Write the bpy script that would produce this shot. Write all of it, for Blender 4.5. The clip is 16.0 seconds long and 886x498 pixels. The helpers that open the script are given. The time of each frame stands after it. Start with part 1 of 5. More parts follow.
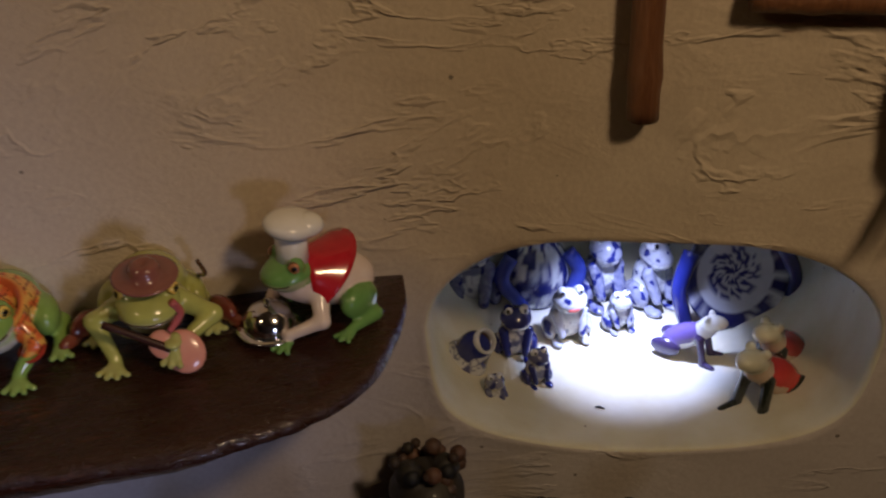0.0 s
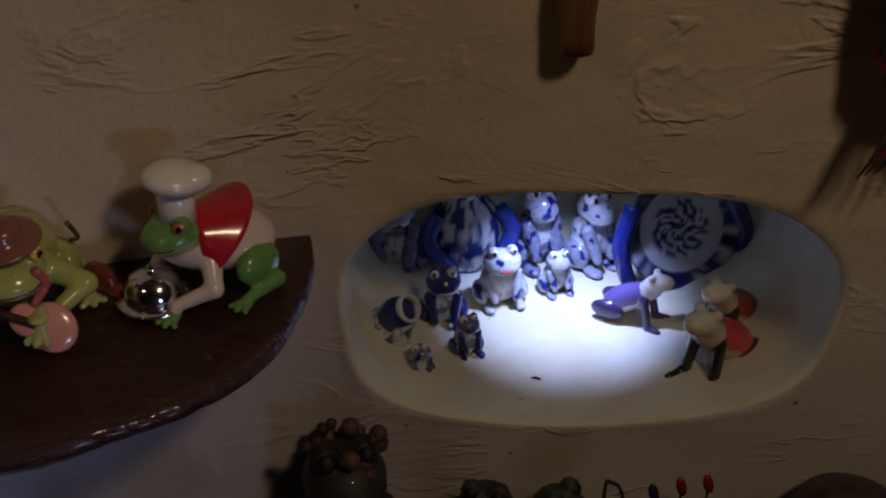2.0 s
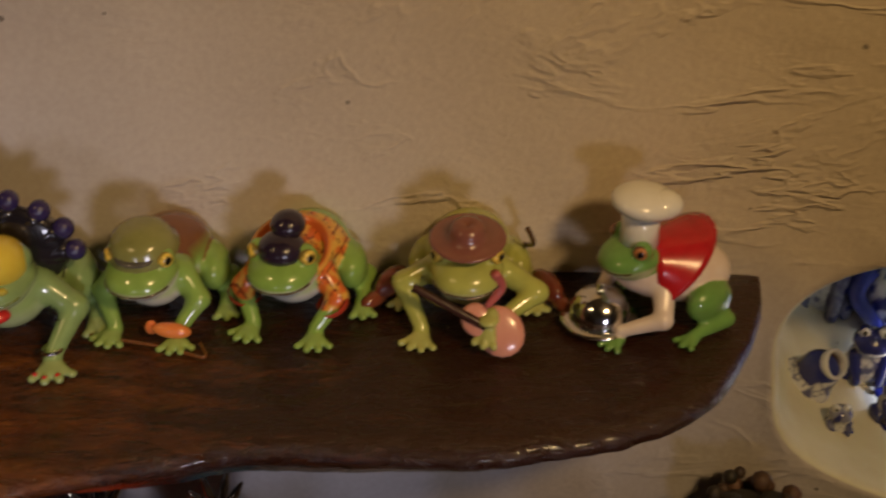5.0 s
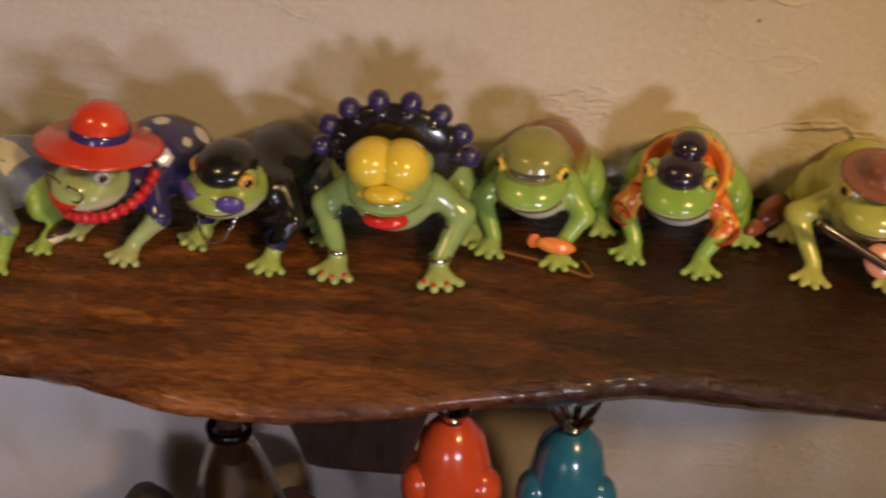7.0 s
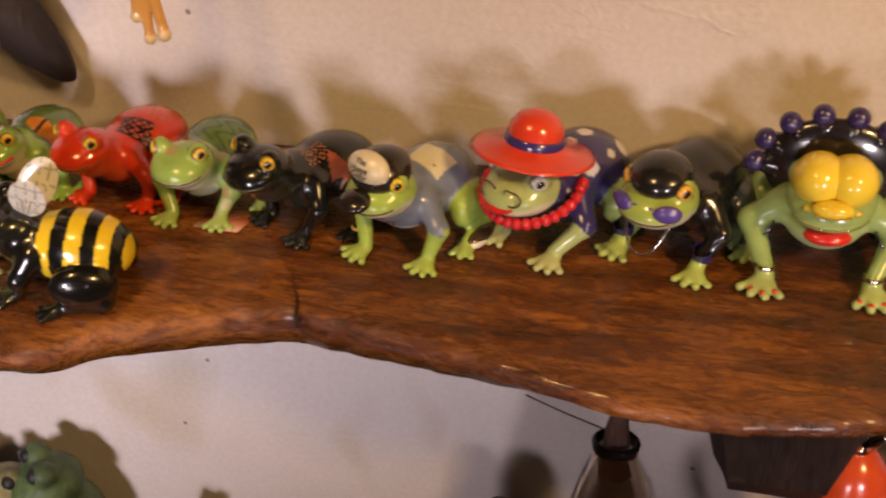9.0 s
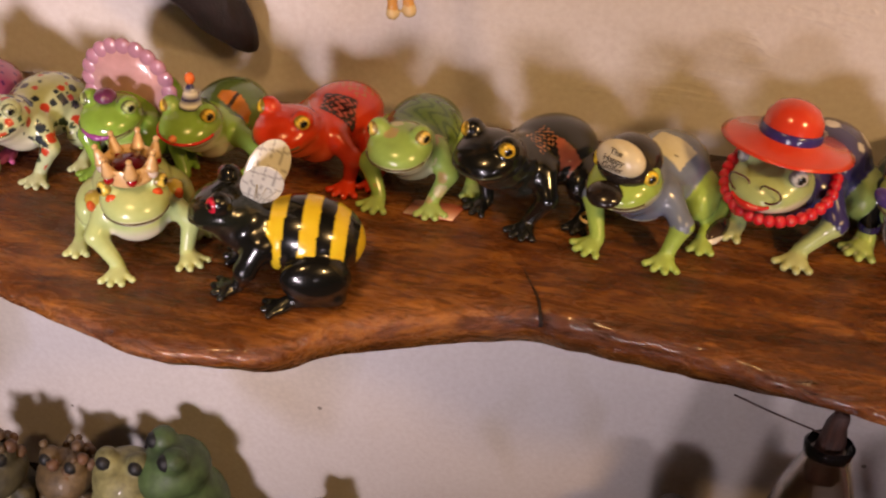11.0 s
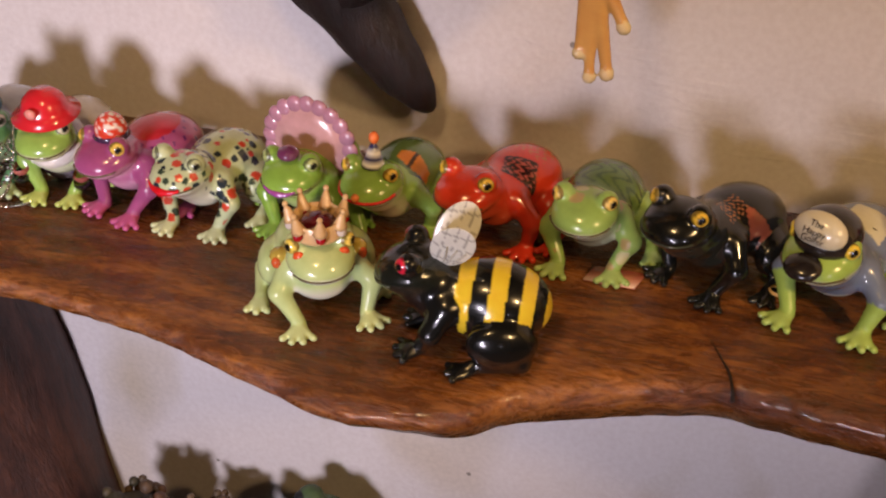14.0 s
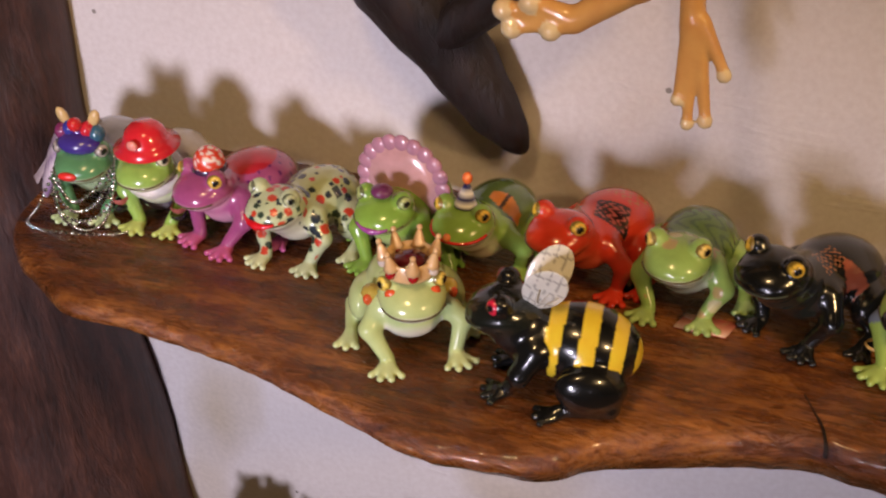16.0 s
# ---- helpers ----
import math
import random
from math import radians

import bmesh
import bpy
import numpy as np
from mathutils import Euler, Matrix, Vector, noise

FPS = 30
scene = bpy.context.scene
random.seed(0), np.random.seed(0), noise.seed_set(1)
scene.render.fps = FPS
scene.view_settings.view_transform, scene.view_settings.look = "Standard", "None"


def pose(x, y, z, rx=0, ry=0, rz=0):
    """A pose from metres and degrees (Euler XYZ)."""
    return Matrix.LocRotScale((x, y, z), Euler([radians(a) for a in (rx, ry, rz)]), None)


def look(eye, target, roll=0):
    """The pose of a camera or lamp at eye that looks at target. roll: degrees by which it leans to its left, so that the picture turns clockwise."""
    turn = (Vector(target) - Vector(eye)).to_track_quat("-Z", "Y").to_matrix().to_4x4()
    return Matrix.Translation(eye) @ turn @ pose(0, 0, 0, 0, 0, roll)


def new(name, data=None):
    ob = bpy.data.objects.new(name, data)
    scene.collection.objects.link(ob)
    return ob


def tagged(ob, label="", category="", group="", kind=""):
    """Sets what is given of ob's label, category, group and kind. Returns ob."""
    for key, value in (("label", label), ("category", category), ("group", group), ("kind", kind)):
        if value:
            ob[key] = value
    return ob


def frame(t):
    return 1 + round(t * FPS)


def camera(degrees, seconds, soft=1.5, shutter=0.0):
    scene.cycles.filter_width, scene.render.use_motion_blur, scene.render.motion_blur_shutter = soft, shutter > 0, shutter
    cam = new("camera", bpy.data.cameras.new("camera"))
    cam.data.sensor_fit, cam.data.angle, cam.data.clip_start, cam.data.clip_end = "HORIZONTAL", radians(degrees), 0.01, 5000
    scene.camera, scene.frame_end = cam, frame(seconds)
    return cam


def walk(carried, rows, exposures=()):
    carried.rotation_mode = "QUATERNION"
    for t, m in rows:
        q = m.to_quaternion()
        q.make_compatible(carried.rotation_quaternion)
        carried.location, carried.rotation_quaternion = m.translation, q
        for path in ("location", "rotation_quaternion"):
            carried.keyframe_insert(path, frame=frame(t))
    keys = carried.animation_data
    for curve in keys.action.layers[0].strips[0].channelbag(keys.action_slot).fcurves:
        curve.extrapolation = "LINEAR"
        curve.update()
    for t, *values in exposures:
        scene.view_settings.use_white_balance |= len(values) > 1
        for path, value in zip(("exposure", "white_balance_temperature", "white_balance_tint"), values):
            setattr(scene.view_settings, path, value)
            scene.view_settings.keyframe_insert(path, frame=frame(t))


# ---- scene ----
cam = camera(40.0, 16.0, soft=2.1, shutter=0.5)
PATH = [
    (0, (0.446, -1.15, 1.917), (0.903, 0.515, 0.907), -0.5),
    (0.5, (0.485, -1.087, 1.867), (0.977, 0.556, 0.837), -0.6),
    (1, (0.502, -1.052, 1.839), (1.031, 0.575, 0.803), -0.2),
    (1.5, (0.511, -1.038, 1.829), (1.045, 0.578, 0.78), -0.0),
    (2, (0.51, -1.038, 1.827), (1.045, 0.575, 0.774), -0.1),
    (2.5, (0.509, -1.038, 1.826), (1.033, 0.582, 0.778), -0.3),
    (3, (0.505, -1.042, 1.824), (0.993, 0.616, 0.817), -1.0),
    (3.5, (0.492, -1.044, 1.834), (0.823, 0.692, 0.897), -2.3),
    (3.7, (0.483, -1.047, 1.831), (0.761, 0.702, 0.902), -2.0),
    (5.8, (0.301, -0.929, 1.843), (0.242, 0.688, 0.668), 0.7),
    (6, (0.266, -0.93, 1.85), (0.212, 0.677, 0.661), 1.4),
    (6.5, (0.201, -0.94, 1.836), (0.119, 0.671, 0.653), 1.4),
    (7, (0.157, -0.927, 1.844), (0.013, 0.642, 0.612), 0.9),
    (7.5, (0.083, -0.954, 1.824), (-0.127, 0.639, 0.634), -0.0),
    (8, (0.026, -0.976, 1.819), (-0.251, 0.635, 0.667), -0.6),
    (8.5, (-0.028, -0.978, 1.826), (-0.356, 0.613, 0.66), -1.2),
    (9, (-0.063, -0.984, 1.819), (-0.464, 0.594, 0.657), -2.0),
    (9.5, (-0.123, -0.975, 1.838), (-0.526, 0.565, 0.627), -1.7),
    (11.8, (-0.36, -0.968, 1.798), (-0.639, 0.59, 0.576), 1.8),
    (12, (-0.364, -0.97, 1.8), (-0.657, 0.588, 0.579), 1.6),
    (12.5, (-0.372, -0.97, 1.804), (-0.73, 0.592, 0.607), 0.4),
    (13, (-0.375, -0.97, 1.801), (-0.795, 0.593, 0.627), -0.1),
    (13.5, (-0.377, -0.973, 1.8), (-0.833, 0.596, 0.647), -0.6),
    (14, (-0.381, -0.969, 1.8), (-0.858, 0.604, 0.66), -0.5),
    (14.5, (-0.384, -0.969, 1.8), (-0.887, 0.606, 0.675), -0.3),
    (15, (-0.387, -0.971, 1.801), (-0.923, 0.605, 0.692), -0.5),
    (15.5, (-0.39, -0.972, 1.803), (-0.96, 0.599, 0.705), -0.6),
    (16, (-0.393, -0.973, 1.804), (-0.997, 0.592, 0.716), -1.0),
]
EXPOSURES = [(0.0, -1.95, 5300, 31), (0.5, -2.05, 5100, 32), (1.5, -2.7, 4900, 33), (3.3, -2.85, 5300, 31), (3.7, -2.6, 5700, 28), (5.8, -0.98, 6300, 23), (7.0, -0.72, 6400, 22), (8.0, -0.42, 7000, 27), (9.7, -0.25, 7300, 29), (12.0, -0.38, 6900, 30), (16.0, -0.48, 6300, 28)]
walk(cam, [(t, look(eye, target, roll)) for t, eye, target, roll in PATH], EXPOSURES)

# ---- world and lamps ----
world = bpy.data.worlds.new("room_air")
world.use_nodes = True
world.node_tree.nodes["Background"].inputs[0].default_value = (0.9, 0.85, 0.8, 1)
world.node_tree.nodes["Background"].inputs[1].default_value = 0.003
scene.world = world


def lamp(name, eye, target, watts, size, colour):
    data = bpy.data.lights.new(name, "AREA")
    data.shape, data.size, data.energy, data.color = "DISK", size, watts, colour
    ob = new(name, data)
    ob.matrix_world = look(eye, target)
    return ob


WARM, NEUTRAL = (1.0, 0.69, 0.27), (0.93, 0.94, 1.0)


def spot_lamp(name, eye, target, watts, cone, size, colour):
    data = bpy.data.lights.new(name, "SPOT")
    data.energy, data.color, data.spot_size, data.spot_blend, data.shadow_soft_size = watts, colour, radians(cone), 1.0, size
    ob = new(name, data)
    ob.matrix_world = look(eye, target)
    return ob


lamp("ceiling_lamp_light", (1.10, -1.35, 2.50), (0.85, 0.0, 1.60), 37, 0.20, WARM)
lamp("second_ceiling_lamp_light", (-0.70, -0.95, 2.52), (-0.70, -0.1, 1.2), 9, 0.18, WARM)
spot_lamp("far_lamp_light", (-1.05, -2.70, 1.60), (-1.08, 0.0, 1.04), 380, 35, 0.20, NEUTRAL)
spot_lamp("middle_lamp_light", (-0.60, -2.70, 1.15), (-0.25, 0.0, 1.02), 80, 27, 0.22, NEUTRAL)
spot_lamp("near_lamp_light", (1.15, -2.70, 1.30), (0.12, 0.0, 1.13), 165, 25, 0.22, NEUTRAL)

# ---- materials ----


def material(name, rough=0.6, metal=0.0, coat=0.0):
    m = bpy.data.materials.new(name)
    m.use_nodes = True
    nt = m.node_tree
    b = nt.nodes["Principled BSDF"]
    b.inputs["Roughness"].default_value = rough
    b.inputs["Metallic"].default_value = metal
    b.inputs["Coat Weight"].default_value = coat
    b.inputs["Coat Roughness"].default_value = 0.06
    return m, nt, b


def node(nt, kind, **inputs):
    n = nt.nodes.new(kind)
    for key, value in inputs.items():
        n.inputs[key.replace("_", " ")].default_value = value
    return n


def ramp(nt, source, stops):
    r = nt.nodes.new("ShaderNodeValToRGB")
    el = r.color_ramp.elements
    while len(el) < len(stops):
        el.new(0.5)
    for e, (p, c) in zip(el, stops):
        e.position, e.color = p, (*c, 1) if len(c) == 3 else c
    nt.links.new(source, r.inputs[0])
    return r.outputs[0]


def mixc(nt, fac, a, b, blend="MIX"):
    m = nt.nodes.new("ShaderNodeMix")
    m.data_type, m.blend_type = "RGBA", blend
    for socket, value in ((m.inputs["Factor"], fac), (m.inputs[6], a), (m.inputs[7], b)):
        if isinstance(value, (int, float)):
            socket.default_value = value
        elif isinstance(value, tuple):
            socket.default_value = (*value, 1)
        else:
            nt.links.new(value, socket)
    return m.outputs[2]


def calc(nt, op, a, b=0.0, clamp=False):
    m = nt.nodes.new("ShaderNodeMath")
    m.operation, m.use_clamp = op, clamp
    for socket, value in zip(m.inputs, (a, b)):
        if isinstance(value, (int, float)):
            socket.default_value = value
        else:
            nt.links.new(value, socket)
    return m.outputs[0]


def bump(nt, b, height, strength, distance):
    n = node(nt, "ShaderNodeBump", Strength=strength, Distance=distance)
    nt.links.new(height, n.inputs["Height"])
    nt.links.new(n.outputs[0], b.inputs["Normal"])


def noise_tex(nt, vec, scale, detail=4.0, rough=0.55, distort=0.0):
    n = node(nt, "ShaderNodeTexNoise", Scale=scale, Detail=detail, Roughness=rough, Distortion=distort)
    nt.links.new(vec, n.inputs["Vector"])
    return n.outputs["Fac"]


def mapped(nt, scale, rot=(0, 0, 0)):
    c = nt.nodes.new("ShaderNodeTexCoord")
    m = nt.nodes.new("ShaderNodeMapping")
    m.inputs["Scale"].default_value, m.inputs["Rotation"].default_value = scale, rot
    nt.links.new(c.outputs["Object"], m.inputs[0])
    return m.outputs[0]


def make_plaster():
    m, nt, b = material("earth_plaster", 0.75)
    v = mapped(nt, (1, 1, 1))
    xyz = nt.nodes.new("ShaderNodeSeparateXYZ")
    nt.links.new(v, xyz.inputs[0])
    x, z = xyz.outputs[0], xyz.outputs[2]
    big = noise_tex(nt, v, 2.2, 3)
    right = calc(nt, "MULTIPLY", calc(nt, "ADD", x, 0.15), 1.6, True)
    pale = ramp(nt, big, [(0.3, (0.53, 0.48, 0.46)), (0.7, (0.63, 0.58, 0.56))])
    ochre = ramp(nt, big, [(0.3, (0.50, 0.40, 0.27)), (0.7, (0.60, 0.50, 0.36))])
    low = calc(nt, "MULTIPLY", calc(nt, "SUBTRACT", z, 1.12), 9.0, True)
    base = mixc(nt, calc(nt, "MULTIPLY", right, low), pale, ochre)
    # the lower band has a few marks too
    lowmark = ramp(nt, noise_tex(nt, mapped(nt, (5.0, 1, 3.0)), 1.0, 2), [(0.56, (0, 0, 0)), (0.70, (1, 1, 1))])
    under = calc(nt, "MULTIPLY", calc(nt, "SUBTRACT", 1.02, z), 14.0, True)
    base = mixc(nt, calc(nt, "MULTIPLY", calc(nt, "MULTIPLY", lowmark, under), 0.55), base, (0.34, 0.25, 0.11))
    specks = node(nt, "ShaderNodeTexVoronoi", Scale=14.0)
    nt.links.new(v, specks.inputs["Vector"])
    dot = calc(nt, "LESS_THAN", specks.outputs["Distance"], 0.04)
    base = mixc(nt, calc(nt, "MULTIPLY", dot, 0.75), base, (0.10, 0.08, 0.06))
    fine = noise_tex(nt, v, 160, 3)
    base = mixc(nt, 0.10, base, ramp(nt, fine, [(0.3, (0.25, 0.25, 0.25)), (0.7, (0.9, 0.9, 0.9))]), "OVERLAY")
    nt.links.new(base, b.inputs["Base Color"])
    # trowel ridges, stronger on the ochre side, with smooth places between
    ridge = noise_tex(nt, mapped(nt, (8, 8, 13), (0, 0.12, 0)), 1.0, 8, 0.70, 0.7)
    crease = calc(nt, "ABSOLUTE", calc(nt, "SUBTRACT", noise_tex(nt, mapped(nt, (2.6, 2.6, 6.5), (0, -0.10, 0)), 1.0, 5, 0.62, 0.5), 0.5))
    crease = calc(nt, "MULTIPLY", calc(nt, "SUBTRACT", 0.022, crease), 45.0, True)
    rough_here = ramp(nt, noise_tex(nt, v, 5.5, 2), [(0.40, (0.15, 0.15, 0.15)), (0.62, (1, 1, 1))])
    h = calc(nt, "ADD", calc(nt, "MULTIPLY", ridge, 0.55), calc(nt, "MULTIPLY", crease, 0.26))
    h = calc(nt, "MULTIPLY", h, rough_here)
    h = calc(nt, "ADD", h, calc(nt, "MULTIPLY", fine, 0.06))
    h = calc(nt, "MULTIPLY", h, calc(nt, "ADD", calc(nt, "MULTIPLY", calc(nt, "MULTIPLY", right, calc(nt, "ADD", calc(nt, "MULTIPLY", low, 0.6), 0.4)), 0.88), 0.12))
    bump(nt, b, h, 0.95, 0.012)
    return m


def make_niche_plaster():
    m, nt, b = material("smooth_white_plaster", 0.6)
    v = mapped(nt, (1, 1, 1))
    c = ramp(nt, noise_tex(nt, v, 9, 4), [(0.35, (0.60, 0.56, 0.38)), (0.62, (0.72, 0.71, 0.58))])
    s = node(nt, "ShaderNodeTexVoronoi", Scale=28.0)
    nt.links.new(v, s.inputs["Vector"])
    c = mixc(nt, calc(nt, "MULTIPLY", calc(nt, "LESS_THAN", s.outputs["Distance"], 0.05), 0.7), c, (0.2, 0.15, 0.1))
    nt.links.new(c, b.inputs["Base Color"])
    bump(nt, b, noise_tex(nt, v, 40, 4), 0.25, 0.003)
    return m


def make_wood(name, dark, mid, light, rough, coat, scale=(1.0, 7.0, 7.0), shaded_end=False):
    m, nt, b = material(name, rough, 0.0, coat)
    v = mapped(nt, scale)
    warp = noise_tex(nt, v, 1.9, 6, 0.65, 2.2)
    grain = noise_tex(nt, mapped(nt, tuple(8 * s for s in scale)), 2.6, 7, 0.75, 1.6)
    patch = noise_tex(nt, mapped(nt, (3.2, 4.5, 3.2)), 1.0, 3)
    rings = nt.nodes.new("ShaderNodeTexWave")
    rings.wave_type, rings.bands_direction = "BANDS", "Y"
    for key, value in (("Scale", 1.7), ("Distortion", 14.0), ("Detail", 4.0), ("Detail Scale", 0.8)):
        rings.inputs[key].default_value = value
    nt.links.new(v, rings.inputs["Vector"])
    f = calc(nt, "ADD", calc(nt, "MULTIPLY", warp, 0.32), calc(nt, "MULTIPLY", grain, 0.33))
    f = calc(nt, "ADD", f, calc(nt, "MULTIPLY", patch, 0.28))
    f = calc(nt, "ADD", f, calc(nt, "MULTIPLY", rings.outputs["Fac"], 0.06))
    streaks = noise_tex(nt, mapped(nt, tuple(22 * s for s in scale)), 2.0, 4, 0.7, 0.4)
    f = calc(nt, "ADD", f, calc(nt, "MULTIPLY", calc(nt, "SUBTRACT", streaks, 0.5), 0.34))
    if shaded_end:
        # shade painted into the wood: it darkens with x towards the slab's right end
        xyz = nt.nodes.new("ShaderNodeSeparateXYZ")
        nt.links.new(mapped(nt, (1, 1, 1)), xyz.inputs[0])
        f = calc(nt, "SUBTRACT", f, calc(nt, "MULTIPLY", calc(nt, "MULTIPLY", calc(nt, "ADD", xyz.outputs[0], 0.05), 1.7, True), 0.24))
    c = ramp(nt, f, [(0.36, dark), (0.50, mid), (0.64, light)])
    nt.links.new(c, b.inputs["Base Color"])
    nt.links.new(ramp(nt, grain, [(0.3, (rough - 0.08,) * 3), (0.7, (rough + 0.15,) * 3)]), b.inputs["Roughness"])
    bump(nt, b, calc(nt, "ADD", calc(nt, "ADD", grain, calc(nt, "MULTIPLY", streaks, 0.5)), calc(nt, "MULTIPLY", warp, 1.8)), 0.7, 0.003)
    return m


def make_ceramic():
    m, nt, b = material("glazed_ceramic", 0.22, 0.0, 0.6)
    a = nt.nodes.new("ShaderNodeAttribute")
    a.attribute_name = "paint"
    v = mapped(nt, (1, 1, 1))
    c = mixc(nt, 0.22, a.outputs["Color"], ramp(nt, noise_tex(nt, v, 55, 3), [(0.3, (0.25, 0.25, 0.25)), (0.7, (0.75, 0.75, 0.75))]), "OVERLAY")
    nt.links.new(c, b.inputs["Base Color"])
    bump(nt, b, noise_tex(nt, v, 120, 2), 0.05, 0.001)
    return m


def make_stoneware():
    m, nt, b = material("weathered_stoneware", 0.6, 0.0, 0.1)
    a = nt.nodes.new("ShaderNodeAttribute")
    a.attribute_name = "paint"
    v = mapped(nt, (1, 1, 1))
    c = mixc(nt, 0.6, a.outputs["Color"], ramp(nt, noise_tex(nt, v, 45, 5), [(0.35, (0.12, 0.12, 0.12)), (0.65, (0.8, 0.8, 0.8))]), "OVERLAY")
    nt.links.new(c, b.inputs["Base Color"])
    bump(nt, b, noise_tex(nt, v, 150, 3), 0.4, 0.002)
    return m


def make_metal():
    m, nt, b = material("polished_metal", 0.12, 1.0)
    a = nt.nodes.new("ShaderNodeAttribute")
    a.attribute_name = "paint"
    nt.links.new(a.outputs["Color"], b.inputs["Base Color"])
    v = mapped(nt, (1, 1, 1))
    nt.links.new(ramp(nt, noise_tex(nt, v, 60, 3), [(0.3, (0.06, 0.06, 0.06)), (0.8, (0.2, 0.2, 0.2))]), b.inputs["Roughness"])
    return m


def make_glass():
    m, nt, b = material("smoky_glass", 0.05)
    b.inputs["Base Color"].default_value = (0.70, 0.64, 0.57, 1)
    b.inputs["Transmission Weight"].default_value = 1.0
    b.inputs["IOR"].default_value = 1.45
    v = mapped(nt, (1, 1, 1))
    bump(nt, b, noise_tex(nt, v, 30, 2), 0.2, 0.002)
    return m


def make_plain(name, colour, rough=0.7):
    m, nt, b = material(name, rough)
    v = mapped(nt, (1, 1, 1))
    lo, hi = tuple(0.75 * c for c in colour), tuple(min(1, 1.15 * c) for c in colour)
    nt.links.new(ramp(nt, noise_tex(nt, v, 6, 5), [(0.3, lo), (0.7, hi)]), b.inputs["Base Color"])
    bump(nt, b, noise_tex(nt, v, 50, 3), 0.2, 0.003)
    return m


PLASTER, NICHE_PLASTER = make_plaster(), make_niche_plaster()
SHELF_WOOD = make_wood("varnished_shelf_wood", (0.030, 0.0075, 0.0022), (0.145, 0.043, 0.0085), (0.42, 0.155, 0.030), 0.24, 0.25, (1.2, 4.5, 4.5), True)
DARK_WOOD = make_wood("dark_stained_wood", (0.005, 0.002, 0.0015), (0.012, 0.0042, 0.003), (0.026, 0.009, 0.0055), 0.55, 0.0, (6.0, 6.0, 1.0))
POST_WOOD = make_wood("reddish_trunk_wood", (0.016, 0.006, 0.004), (0.050, 0.018, 0.012), (0.11, 0.042, 0.026), 0.5, 0.1, (6.0, 6.0, 1.0))
BAMBOO = make_wood("brown_bamboo", (0.12, 0.045, 0.016), (0.20, 0.085, 0.03), (0.30, 0.14, 0.05), 0.4, 0.2, (9.0, 9.0, 1.0))
CERAMIC, STONEWARE, METAL, GLASS = make_ceramic(), make_stoneware(), make_metal(), make_glass()
FLOOR_MAT, CEILING_MAT = make_plain("terracotta_floor", (0.13, 0.07, 0.045)), make_plain("ceiling_plaster", (0.13, 0.11, 0.095))

# ---- structure ----


def mesh_object(name, verts, faces, mats, smooth=True, mat_ids=None, parent=None):
    me = bpy.data.meshes.new(name)
    me.from_pydata([tuple(v) for v in verts], [], [tuple(f) for f in faces])
    for m in mats:
        me.materials.append(m)
    me.polygons.foreach_set("use_smooth", [smooth] * len(me.polygons))
    if mat_ids is not None:
        me.polygons.foreach_set("material_index", mat_ids)
    me.update()
    ob = new(name, me)
    ob.parent = parent
    return ob


def slab(name, lo, hi, mat, label, category):
    (x0, y0, z0), (x1, y1, z1) = lo, hi
    v = [(x, y, z) for z in (z0, z1) for y in (y0, y1) for x in (x0, x1)]
    f = [(0, 2, 3, 1), (4, 5, 7, 6), (0, 1, 5, 4), (1, 3, 7, 5), (3, 2, 6, 7), (2, 0, 4, 6)]
    return tagged(mesh_object(name, v, f, [mat], False), label, category, kind="structure")


def wall_y(x):
    """The long wall is straight, then bends towards the room past the shelf's end."""
    return -0.33 * 0.035 * np.logaddexp(0, (np.asarray(x, float) - 0.70) / 0.035)


NICHE_C, NICHE_R, NICHE_POW = (0.983, 1.097), (0.249, 0.148), 2.75


def niche_rim(a):
    c, s = np.cos(a), np.sin(a)
    r = (abs(c) ** NICHE_POW + abs(s) ** NICHE_POW) ** (-1 / NICHE_POW)
    wob = 1 + 0.012 * np.sin(3 * a + 1) + 0.008 * np.sin(7 * a)
    return NICHE_C[0] + NICHE_R[0] * r * c * wob, NICHE_C[1] + NICHE_R[1] * r * s * wob


